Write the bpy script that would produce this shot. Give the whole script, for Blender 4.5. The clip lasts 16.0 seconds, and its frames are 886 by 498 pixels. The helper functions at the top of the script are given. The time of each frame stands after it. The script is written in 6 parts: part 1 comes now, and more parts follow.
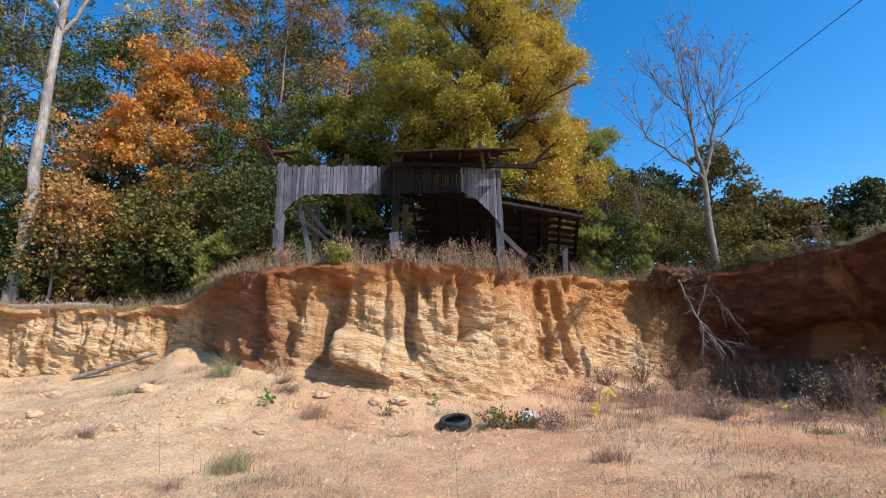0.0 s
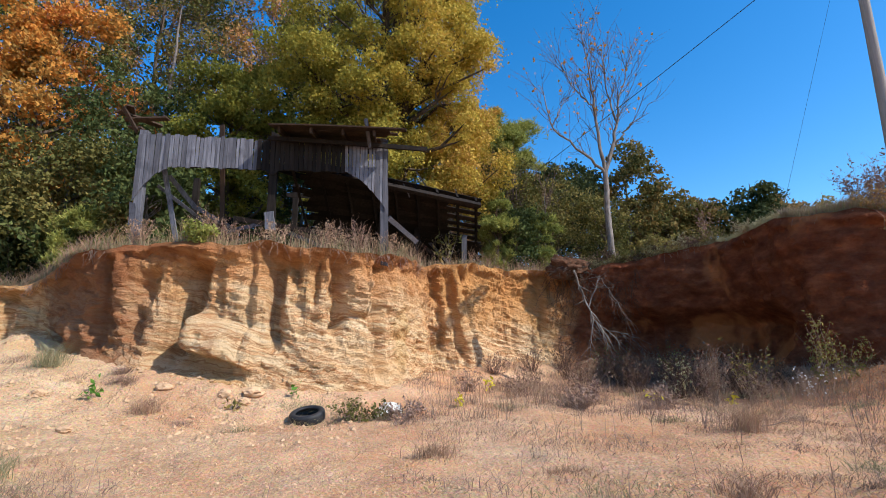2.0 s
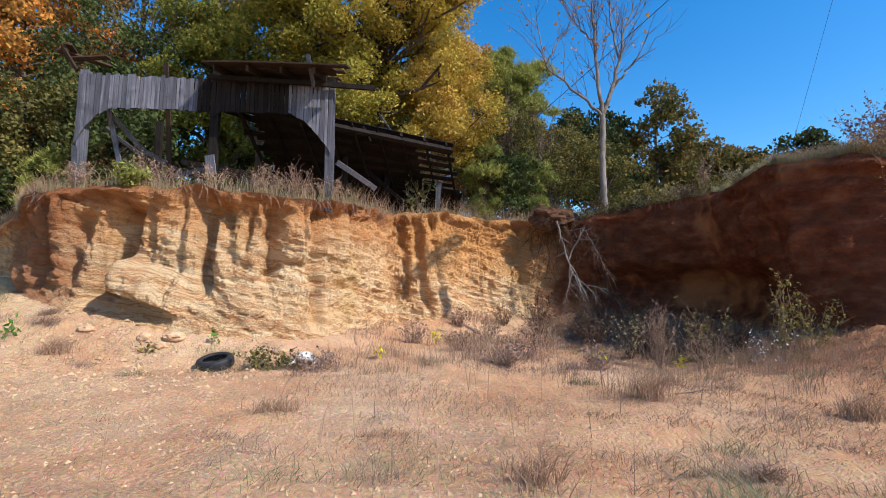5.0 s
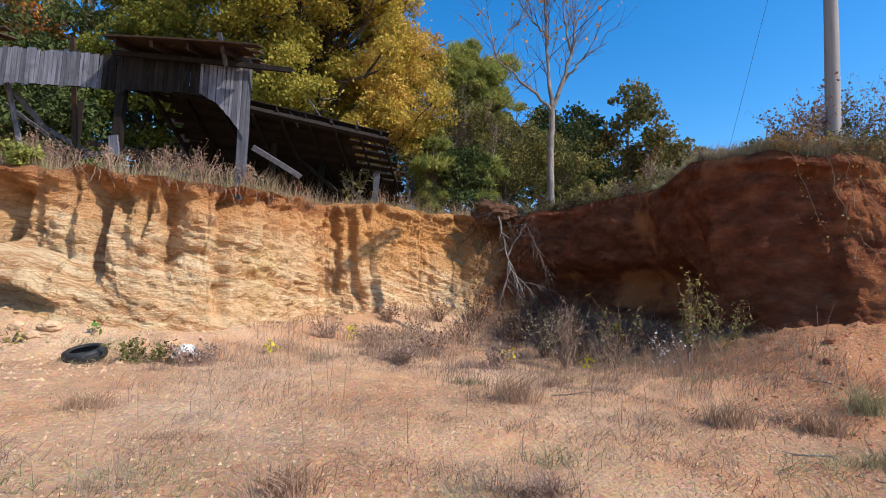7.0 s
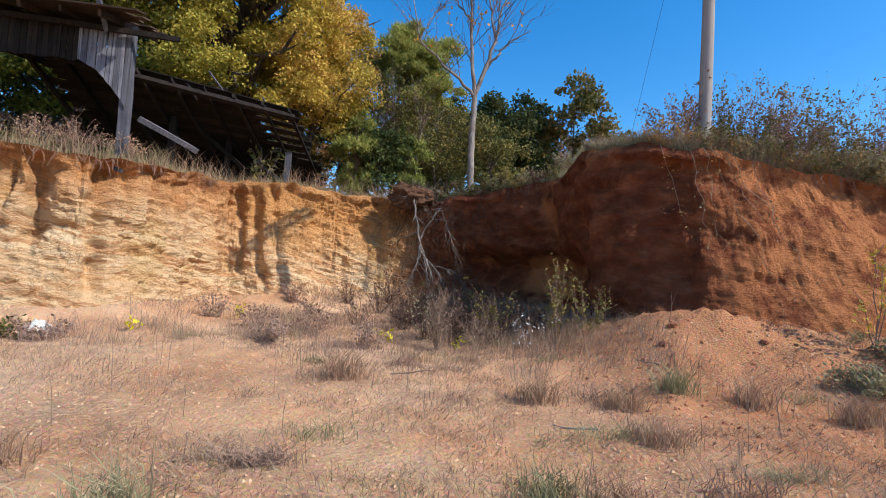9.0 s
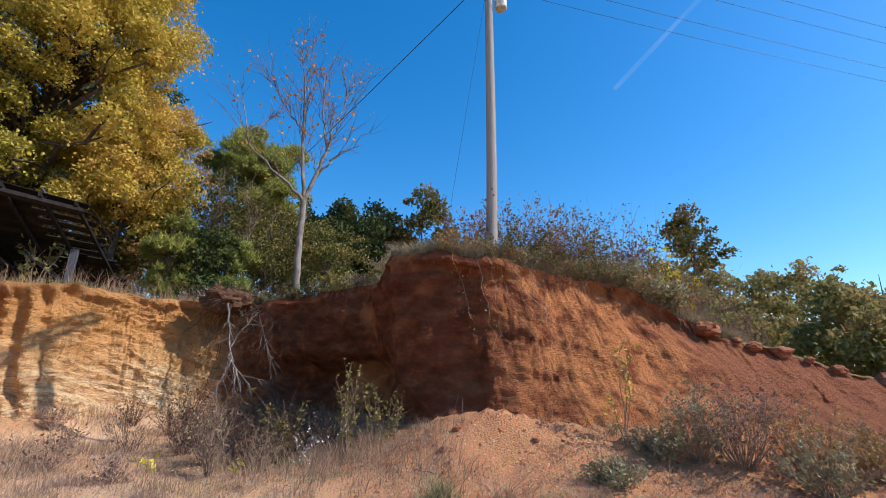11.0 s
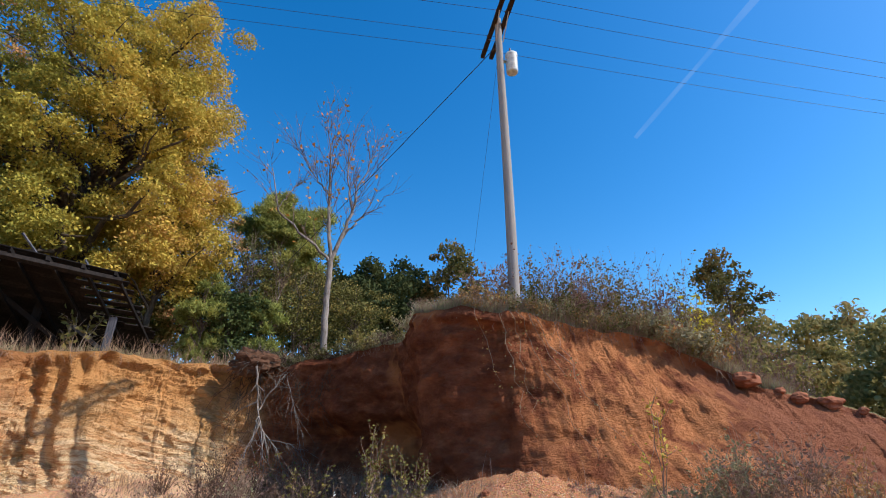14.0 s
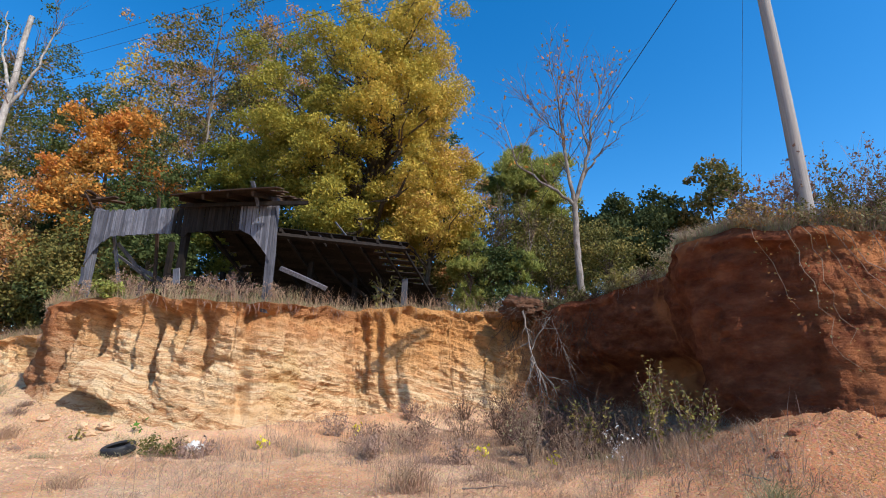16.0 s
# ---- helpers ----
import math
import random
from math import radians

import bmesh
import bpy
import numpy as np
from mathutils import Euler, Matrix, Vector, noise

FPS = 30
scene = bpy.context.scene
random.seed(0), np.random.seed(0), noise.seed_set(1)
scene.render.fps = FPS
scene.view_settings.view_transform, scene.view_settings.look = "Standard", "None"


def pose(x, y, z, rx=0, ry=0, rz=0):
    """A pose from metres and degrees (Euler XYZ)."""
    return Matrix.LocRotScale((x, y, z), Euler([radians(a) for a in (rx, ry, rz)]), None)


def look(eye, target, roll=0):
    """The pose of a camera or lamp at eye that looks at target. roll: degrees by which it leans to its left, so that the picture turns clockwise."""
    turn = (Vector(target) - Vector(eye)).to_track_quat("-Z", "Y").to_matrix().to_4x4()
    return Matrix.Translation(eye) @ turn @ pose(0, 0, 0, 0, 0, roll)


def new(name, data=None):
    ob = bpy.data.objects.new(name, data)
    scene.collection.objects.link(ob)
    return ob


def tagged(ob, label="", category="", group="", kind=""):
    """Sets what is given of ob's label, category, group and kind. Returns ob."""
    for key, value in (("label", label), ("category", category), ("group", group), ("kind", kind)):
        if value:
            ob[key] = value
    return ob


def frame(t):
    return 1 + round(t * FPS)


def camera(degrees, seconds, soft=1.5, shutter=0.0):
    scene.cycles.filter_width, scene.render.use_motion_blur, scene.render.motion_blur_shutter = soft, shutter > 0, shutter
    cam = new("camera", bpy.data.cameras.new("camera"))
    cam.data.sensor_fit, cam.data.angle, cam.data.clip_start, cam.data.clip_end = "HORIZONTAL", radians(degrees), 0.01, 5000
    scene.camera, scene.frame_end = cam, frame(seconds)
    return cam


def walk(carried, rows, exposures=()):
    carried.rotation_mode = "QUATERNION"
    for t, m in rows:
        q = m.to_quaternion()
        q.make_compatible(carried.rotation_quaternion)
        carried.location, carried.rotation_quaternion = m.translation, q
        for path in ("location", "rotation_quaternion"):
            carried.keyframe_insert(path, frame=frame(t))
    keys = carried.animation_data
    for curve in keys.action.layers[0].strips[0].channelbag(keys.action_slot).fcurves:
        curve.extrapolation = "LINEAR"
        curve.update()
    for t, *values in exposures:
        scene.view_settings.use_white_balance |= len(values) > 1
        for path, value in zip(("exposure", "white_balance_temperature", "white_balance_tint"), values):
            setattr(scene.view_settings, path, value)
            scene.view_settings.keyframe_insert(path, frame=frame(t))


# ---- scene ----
cam = camera(84.7, 16.0, soft=1.0)
METRES, EYE, TILT, LEAN, TURN = 8.671, 1.5, 0.0, 0.0, 0.0
ROWS = [
    (0.0, 0.0, 0.0, 0.0, 0.18, 11.86, 0.87),
    (0.5, 0.0328, 0.0139, 0.0008, -1.23, 11.46, 1.21),
    (1.0, 0.0733, 0.0232, 0.0008, -3.29, 10.86, 1.42),
    (1.5, 0.1161, 0.0395, -0.0013, -5.77, 10.34, 1.16),
    (2.0, 0.1589, 0.0512, -0.002, -7.1, 10.47, 0.57),
    (2.5, 0.2015, 0.0555, 0.0005, -4.26, 9.61, -0.41),
    (3.0, 0.2423, 0.0635, -0.0022, -1.98, 7.94, -1.17),
    (5.5, 0.4555, 0.1082, 0.0032, -2.74, 4.51, -0.74),
    (6.0, 0.5006, 0.1222, 0.0025, -4.98, 4.64, -1.07),
    (6.5, 0.5468, 0.1303, 0.0012, -4.76, 4.72, -1.47),
    (7.0, 0.5928, 0.1351, 0.001, -3.77, 4.25, -2.18),
    (7.5, 0.6398, 0.1383, 0.0005, -4.95, 3.78, -3.03),
    (8.0, 0.6855, 0.1293, -0.0009, -4.65, 2.93, -3.15),
    (8.5, 0.73, 0.1239, -0.0019, -5.15, 2.26, -3.23),
    (9.0, 0.7742, 0.1122, 0.002, -7.94, 2.71, -3.42),
    (9.5, 0.8183, 0.0952, 0.0054, -12.58, 4.31, -3.22),
    (10.0, 0.866, 0.0923, 0.0046, -19.06, 6.73, -2.66),
    (12.5, 0.9355, 0.0687, 0.0154, -24.76, 25.31, 1.17),
    (13.0, 0.9366, 0.0697, 0.014, -25.39, 25.2, 1.15),
    (13.5, 0.9368, 0.07, 0.013, -24.97, 24.06, 0.91),
    (14.0, 0.9304, 0.0659, 0.0098, -19.46, 21.89, 0.03),
    (14.5, 0.9228, 0.0607, 0.0062, -8.09, 19.21, -0.96),
    (15.0, 0.9212, 0.0574, 0.0043, 1.19, 17.41, -1.27),
    (15.5, 0.9201, 0.054, 0.0019, 6.72, 16.36, -1.03),
    (16.0, 0.9191, 0.0503, 0.001, 10.07, 15.33, -0.41),
]
walk(cam, [(t, pose(0, 0, EYE, TILT, LEAN, TURN) @ pose(METRES * x, METRES * y, METRES * z, 90 + pitch, roll, yaw)) for t, x, y, z, yaw, pitch, roll in ROWS],
     exposures=[(0.0, 0.26), (10.0, 0.26), (12.5, 0.2), (14.0, 0.2), (15.5, 0.28), (16.0, 0.28)])

# ---- sky and sun ----
SUN = Vector((8.8, -5.4, 9.65)).normalized()
world = bpy.data.worlds.new("sky")
world.use_nodes = True
scene.world = world
wn = world.node_tree.nodes
sky = wn.new("ShaderNodeTexSky")
sky.sky_type = 'NISHITA'
sky.sun_disc = False
sky.sun_elevation = math.asin(SUN.z)
sky.sun_rotation = math.atan2(SUN.x, SUN.y)
sky.air_density, sky.dust_density, sky.ozone_density = 1.0, 0.5, 3.0
deep = wn.new("ShaderNodeHueSaturation")
deep.inputs["Saturation"].default_value, deep.inputs["Value"].default_value = 1.40, 1.47
wn["Background"].inputs[1].default_value = 0.13
world.node_tree.links.new(sky.outputs[0], deep.inputs["Color"])
world.node_tree.links.new(deep.outputs[0], wn["Background"].inputs[0])
sun_data = bpy.data.lights.new("sun", 'SUN')
sun_data.energy, sun_data.angle, sun_data.color = 4.9, radians(0.53), (1.0, 0.95, 0.875)
sun = new("sun", sun_data)
sun.matrix_world = look(SUN * 60, (0, 0, 0))

# ---- materials ----


class Nodes:
    """A small builder for node materials."""

    def __init__(self, name, rough=0.9, spec=0.15):
        self.m = bpy.data.materials.new(name)
        self.m.use_nodes = True
        self.t = self.m.node_tree
        self.b = self.t.nodes["Principled BSDF"]
        self.b.inputs["Roughness"].default_value = rough
        self.b.inputs["Specular IOR Level"].default_value = spec
        self.pos = self.t.nodes.new("ShaderNodeNewGeometry").outputs["Position"]
        self.rnd = self.pos.node.outputs["Random Per Island"]

    def link(self, a, b):
        self.t.links.new(a, b)

    def put(self, sock, v):
        if isinstance(v, (int, float, tuple)):
            sock.default_value = v
        else:
            self.link(v, sock)

    def scaled(self, s, src=None):
        n = self.t.nodes.new("ShaderNodeMapping")
        n.inputs["Scale"].default_value = s
        self.link(src or self.pos, n.inputs["Vector"])
        return n.outputs[0]

    def noise(self, scale, detail=6, vec=None, rough=0.6, dist=0.0):
        n = self.t.nodes.new("ShaderNodeTexNoise")
        n.inputs["Scale"].default_value, n.inputs["Detail"].default_value = scale, detail
        n.inputs["Roughness"].default_value, n.inputs["Distortion"].default_value = rough, dist
        self.link(vec or self.pos, n.inputs["Vector"])
        return n.outputs["Fac"]

    def voronoi(self, scale, vec=None, feature='F1', out="Distance"):
        n = self.t.nodes.new("ShaderNodeTexVoronoi")
        n.feature = feature
        n.inputs["Scale"].default_value = scale
        self.link(vec or self.pos, n.inputs["Vector"])
        return n.outputs[out]

    def ramp(self, fac, *stops):
        n = self.t.nodes.new("ShaderNodeValToRGB")
        e = n.color_ramp.elements
        while len(e) < len(stops):
            e.new(0.5)
        for k, (p, c) in zip(e, stops):
            k.position = p
            k.color = (*c, 1) if isinstance(c, tuple) else (c, c, c, 1)
        self.link(fac, n.inputs[0])
        return n.outputs[0]

    def mix(self, fac, a, b, mode='MIX'):
        n = self.t.nodes.new("ShaderNodeMix")
        n.data_type, n.blend_type = 'RGBA', mode
        self.put(n.inputs[0], fac)
        self.put(n.inputs[6], (*a, 1) if isinstance(a, tuple) else a)
        self.put(n.inputs[7], (*b, 1) if isinstance(b, tuple) else b)
        return n.outputs[2]

    def math(self, op, a, b=0.0, c=0.0):
        n = self.t.nodes.new("ShaderNodeMath")
        n.operation = op
        for s, v in zip(n.inputs, (a, b, c)):
            self.put(s, v)
        return n.outputs[0]

    def span(self, v, a, b, c=0.0, d=1.0):
        n = self.t.nodes.new("ShaderNodeMapRange")
        n.interpolation_type = 'SMOOTHSTEP'
        self.put(n.inputs[0], v)
        for i, k in enumerate((a, b, c, d)):
            n.inputs[i + 1].default_value = k
        return n.outputs[0]

    def axis(self, i):
        n = self.t.nodes.new("ShaderNodeSeparateXYZ")
        self.link(self.pos, n.inputs[0])
        return n.outputs[i]

    def color(self, c):
        self.put(self.b.inputs["Base Color"], (*c, 1) if isinstance(c, tuple) else c)
        return self

    def bump(self, h, strength=0.5, distance=0.03):
        n = self.t.nodes.new("ShaderNodeBump")
        n.inputs["Strength"].default_value, n.inputs["Distance"].default_value = strength, distance
        self.link(h, n.inputs["Height"])
        self.link(n.outputs[0], self.b.inputs["Normal"])
        return self


def clay_material():
    k = Nodes("bank_clay", 0.95, 0.05)
    x, y, z = k.axis(0), k.axis(1), k.axis(2)
    warp = k.noise(0.55, 4)
    # dipping beds of sandy clay
    bed = k.math('ADD', k.math('MULTIPLY', z, 1.0), k.math('ADD', k.math('MULTIPLY', x, 0.24), k.math('MULTIPLY', warp, 0.9)))
    comb = k.t.nodes.new("ShaderNodeCombineXYZ")
    k.link(bed, comb.inputs[2])
    k.link(k.math('MULTIPLY', x, 0.06), comb.inputs[0])
    beds = k.noise(4.2, 10, comb.outputs[0], 0.68)
    cream = k.ramp(beds, (0.26, (0.475, 0.212, 0.088)), (0.38, (0.741, 0.451, 0.229)), (0.46, (0.81, 0.585, 0.345)), (0.50, (0.551, 0.258, 0.114)), (0.535, (0.80, 0.56, 0.315)), (0.60, (0.84, 0.645, 0.41)), (0.64, (0.646, 0.35, 0.167)), (0.70, (0.84, 0.665, 0.435)))
    orange = k.ramp(beds, (0.3, (0.38, 0.14, 0.05)), (0.5, (0.64, 0.31, 0.125)), (0.7, (0.76, 0.45, 0.21)))
    # red kept extra dark to carry the shade on the unlit wall
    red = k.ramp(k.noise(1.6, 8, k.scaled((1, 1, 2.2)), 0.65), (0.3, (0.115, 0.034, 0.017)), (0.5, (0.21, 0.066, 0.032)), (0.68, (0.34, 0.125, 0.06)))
    ochre = k.ramp(beds, (0.3, (0.5, 0.27, 0.07)), (0.7, (0.66, 0.45, 0.2)))
    high = k.span(k.math('ADD', z, k.math('MULTIPLY', k.noise(1.3, 5, k.scaled((1, 1, 0.35))), 1.7)), 2.95, 4.05)
    c = k.mix(k.math('MULTIPLY', k.span(k.noise(0.7, 3), 0.5, 0.68), 0.45), cream, ochre)
    c = k.mix(high, c, orange)
    stain = k.span(k.noise(2.0, 6, k.scaled((1.0, 1.0, 0.14))), 0.56, 0.68)
    c = k.mix(k.math('MULTIPLY', stain, 0.5), c, (0.30, 0.11, 0.045))
    top = k.span(k.math('ADD', z, k.math('MULTIPLY', k.noise(2.5, 5), 0.7)), 3.35, 3.75)
    c = k.mix(k.math('MULTIPLY', top, 0.6), c, red)
    # red-brown soil of the west flank, darkened further to carry its shade
    flank = k.math('MULTIPLY', k.span(k.math('ADD', x, k.math('MULTIPLY', k.noise(1.1, 4), 1.4)), -6.4, -5.2), k.span(k.math('ADD', x, k.math('MULTIPLY', k.noise(1.4, 5), 1.6)), -1.9, -3.2))
    c = k.mix(k.math('MULTIPLY', flank, 0.8), c, (0.29, 0.105, 0.048))
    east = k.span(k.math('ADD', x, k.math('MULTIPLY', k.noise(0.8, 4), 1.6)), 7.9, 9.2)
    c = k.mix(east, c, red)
    rust_lit = k.span(k.noise(0.45, 4, k.scaled((1, 1, 0.6))), 0.52, 0.64)
    # lighter orange past x 12 paints in the sun on that face
    rust_lit = k.math('MAXIMUM', rust_lit, k.math('MULTIPLY', k.span(x, 12.0, 13.4), k.span(k.noise(1.7, 5), 0.38, 0.55)))
    c = k.mix(k.math('MULTIPLY', k.math('MULTIPLY', rust_lit, east), 0.85), c, (0.57, 0.225, 0.09))
    c = k.mix(k.math('MULTIPLY', k.span(k.math('ADD', x, k.math('MULTIPLY', k.noise(0.9, 4), 2.0)), 16.6, 18.4), 0.8), c, (0.25, 0.092, 0.055))
    warm = k.math('MULTIPLY', k.span(k.math('ADD', x, k.math('MULTIPLY', k.noise(0.9, 4), 1.4)), 2.9, 4.2), k.span(k.math('ADD', z, k.math('MULTIPLY', k.noise(1.2, 5), 1.5)), 1.9, 3.1))
    c = k.mix(k.math('MULTIPLY', k.math('MULTIPLY', warm, 0.7), k.math('SUBTRACT', 1.0, east)), c, (0.62, 0.31, 0.11))
    thin = k.noise(11.0, 6, comb.outputs[0], 0.6)
    thin = k.math('MULTIPLY', k.span(k.math('ABSOLUTE', k.math('SUBTRACT', thin, 0.5)), 0.022, 0.004), k.span(k.noise(1.2, 4), 0.44, 0.56))
    c = k.mix(k.math('MULTIPLY', k.math('MULTIPLY', thin, 0.4), k.math('SUBTRACT', 1.0, east)), c, (0.30, 0.13, 0.055))
    crack = k.voronoi(2.6, k.scaled((1, 1, 1.6)), 'DISTANCE_TO_EDGE')
    c = k.mix(k.math('MULTIPLY', k.math('MULTIPLY', k.span(crack, 0.03, 0.0), k.span(k.noise(1.9, 4), 0.5, 0.6)), 0.4), c, (0.22, 0.09, 0.04))
    fine = k.noise(24, 6, None, 0.75)
    c = k.mix(k.math('MULTIPLY', k.span(fine, 0.52, 0.7), 0.22), c, (0.30, 0.14, 0.06))
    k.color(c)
    h = k.math('ADD', k.noise(11, 10, None, 0.78), k.math('MULTIPLY', k.noise(28, 4, k.scaled((0.35, 0.35, 1.3))), 0.5))
    return k.bump(h, 1.0, 0.11).m


def soil_material():
    k = Nodes("pit_soil", 0.95, 0.05)
    x, y = k.axis(0), k.axis(1)
    n1 = k.noise(0.5, 6)
    base = k.ramp(n1, (0.3, (0.49, 0.245, 0.125)), (0.5, (0.575, 0.335, 0.187)), (0.7, (0.63, 0.42, 0.265)))
    pale = k.ramp(k.noise(1.4, 6), (0.3, (0.54, 0.335, 0.175)), (0.7, (0.67, 0.49, 0.30)))
    c = k.mix(k.span(k.math('ADD', k.math('MULTIPLY', x, -1.0), k.math('MULTIPLY', n1, 6.0)), 1.5, 9.0), base, pale)
    c = k.mix(k.span(k.math('ADD', x, k.math('MULTIPLY', n1, 3.0)), 9.3, 12.5), c, (0.46, 0.205, 0.098))
    litter = k.span(k.noise(0.8, 8, None, 0.72), 0.50, 0.60)
    litter = k.math('MULTIPLY', litter, k.span(k.noise(30, 3), 0.35, 0.62))
    c = k.mix(k.math('MULTIPLY', litter, 0.45), c, (0.24, 0.145, 0.095))
    # leaf litter in the corner, darkened to carry the wall's shade
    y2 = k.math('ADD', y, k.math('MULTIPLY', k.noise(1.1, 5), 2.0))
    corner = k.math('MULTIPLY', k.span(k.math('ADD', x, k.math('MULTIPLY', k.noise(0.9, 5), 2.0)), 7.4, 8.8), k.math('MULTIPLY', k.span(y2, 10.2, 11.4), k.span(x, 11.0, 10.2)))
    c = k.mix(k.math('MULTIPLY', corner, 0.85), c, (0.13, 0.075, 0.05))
    mat = k.math('MULTIPLY', k.span(k.noise(0.55, 7, k.scaled((0.7, 1.3, 1)), 0.7), 0.47, 0.6), k.span(k.noise(22, 4, None, 0.7), 0.36, 0.6))
    c = k.mix(k.math('MULTIPLY', mat, 0.3), c, (0.30, 0.18, 0.12))
    grit = k.voronoi(42, None, 'F1', "Color")
    c = k.mix(0.16, c, grit, 'OVERLAY')
    c = k.mix(k.math('MULTIPLY', k.span(k.noise(13, 5), 0.58, 0.7), 0.45), c, (0.78, 0.58, 0.39))
    k.color(c)
    h = k.math('ADD', k.noise(6, 10, None, 0.8), k.math('MULTIPLY', k.voronoi(26), -0.35))
    return k.bump(h, 0.9, 0.05).m


def litter_material():
    k = Nodes("plateau_litter", 0.95, 0.05)
    c = k.ramp(k.noise(2.2, 8, None, 0.7), (0.3, (0.085, 0.06, 0.03)), (0.5, (0.20, 0.145, 0.07)), (0.62, (0.13, 0.135, 0.05)), (0.75, (0.33, 0.22, 0.11)))
    k.color(k.mix(k.span(k.noise(19, 5), 0.5, 0.62), c, (0.30, 0.2, 0.1)))
    return k.bump(k.noise(16, 8), 1.0, 0.08).m


def wood_material(name, dark, light, along=(18, 18, 1.2), rough=0.85):
    k = Nodes(name, rough, 0.12)
    tc = k.t.nodes.new("ShaderNodeTexCoord").outputs["Object"]
    grain = k.noise(1.0, 9, k.scaled(along, tc), 0.7, 0.4)
    c = k.ramp(grain, (0.3, dark), (0.7, light))
    info = k.t.nodes.new("ShaderNodeObjectInfo").outputs["Random"]
    c = k.mix(k.span(info, 0.0, 1.0, 0.0, 0.65), c, tuple(d * 0.55 for d in dark))
    c = k.mix(k.math('MULTIPLY', k.span(k.noise(2.5, 6), 0.5, 0.66), 0.4), c, tuple(d * 0.8 for d in dark))
    k.color(c)
    return k.bump(grain, 0.7, 0.01).m


def bark_material(name, dark, light):
    k = Nodes(name, 0.95, 0.08)
    n = k.noise(1.0, 8, k.scaled((14, 14, 3.5)), 0.7)
    k.color(k.mix(k.math('MULTIPLY', k.span(k.noise(1.1, 4), 0.48, 0.6), 0.5), k.ramp(n, (0.32, dark), (0.68, light)), tuple(d * 0.7 for d in dark)))
    return k.bump(n, 1.0, 0.03).m


def leaf_material(name, *tints, through_part=0.24, sunny=None):
    """Leaves: a tint for each leaf, drifting over the crown (further turned to one side), with light shining through."""
    k = Nodes(name, 0.75, 0.08)
    drift = k.noise(0.42, 3)
    v = k.math('ADD', k.math('MULTIPLY', k.rnd, 0.55), k.math('MULTIPLY', k.span(drift, 0.33, 0.67), 0.5))
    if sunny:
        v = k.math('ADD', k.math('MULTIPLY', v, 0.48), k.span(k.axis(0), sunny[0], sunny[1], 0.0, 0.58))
    c = k.ramp(v, *[(i / (len(tints) - 1), t) for i, t in enumerate(tints)])
    k.color(c)
    tr = k.t.nodes.new("ShaderNodeBsdfTranslucent")
    k.link(c, tr.inputs["Color"])
    mx = k.t.nodes.new("ShaderNodeMixShader")
    mx.inputs[0].default_value = through_part
    k.link(k.b.outputs[0], mx.inputs[1])
    k.link(tr.outputs[0], mx.inputs[2])
    k.link(mx.outputs[0], k.t.nodes["Material Output"].inputs["Surface"])
    return k.m


def plain_material(name, color, rough=0.6, spec=0.3, metal=0.0, vary=0.3, scale=12):
    k = Nodes(name, rough, spec)
    k.b.inputs["Metallic"].default_value = metal
    n = k.noise(scale, 6)
    k.color(k.ramp(n, (0.3, tuple(c * (1 - vary) for c in color)), (0.7, tuple(min(1, c * (1 + vary)) for c in color))))
    return k.bump(n, 0.3, 0.01).m


M_CLAY, M_SOIL, M_LITTER = clay_material(), soil_material(), litter_material()
M_GREYBOARD = wood_material("silver_grey_board", (0.05, 0.05, 0.062), (0.30, 0.295, 0.335), (26, 26, 1.0))
# old wood made near black: the barn's shade is in its colour
M_SHADEBOARD = wood_material("shaded_weathered_board", (0.009, 0.007, 0.006), (0.034, 0.026, 0.022))
M_BROWNBOARD = wood_material("brown_roof_board", (0.04, 0.024, 0.018), (0.13, 0.085, 0.06))
M_POLE = wood_material("pole_wood", (0.34, 0.30, 0.275), (0.66, 0.61, 0.57), (30, 30, 0.9))
M_BARK = bark_material("grey_brown_bark", (0.06, 0.045, 0.035), (0.19, 0.15, 0.115))
M_PALEBARK = bark_material("pale_bark", (0.20, 0.175, 0.155), (0.50, 0.46, 0.42))
M_DEADBARK = bark_material("grey_dead_bark", (0.12, 0.095, 0.08), (0.34, 0.29, 0.26))
M_TWIG = bark_material("brown_twig_bark", (0.09, 0.06, 0.048), (0.23, 0.16, 0.13))
M_PINEBARK = bark_material("pine_bark", (0.10, 0.06, 0.045), (0.27, 0.18, 0.14))
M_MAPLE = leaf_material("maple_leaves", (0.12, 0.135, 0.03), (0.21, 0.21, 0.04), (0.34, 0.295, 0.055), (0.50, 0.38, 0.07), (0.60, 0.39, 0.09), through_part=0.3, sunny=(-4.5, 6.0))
M_GOLD = leaf_material("gold_leaves", (0.36, 0.31, 0.05), (0.52, 0.40, 0.07), (0.58, 0.39, 0.09), (0.52, 0.29, 0.09))
M_OAK = leaf_material("oak_leaves", (0.06, 0.07, 0.024), (0.12, 0.115, 0.035), (0.20, 0.15, 0.05), (0.30, 0.18, 0.065))
M_HILL = leaf_material("far_slope_leaves", (0.17, 0.16, 0.055), (0.27, 0.235, 0.08), (0.37, 0.285, 0.11), (0.42, 0.28, 0.12), through_part=0.36)
M_DARKOAK = leaf_material("dark_oak_leaves", (0.035, 0.05, 0.02), (0.06, 0.075, 0.028), (0.11, 0.11, 0.035))
M_ORANGE = leaf_material("orange_leaves", (0.253, 0.172, 0.057), (0.483, 0.253, 0.063), (0.632, 0.265, 0.057), (0.483, 0.161, 0.057))
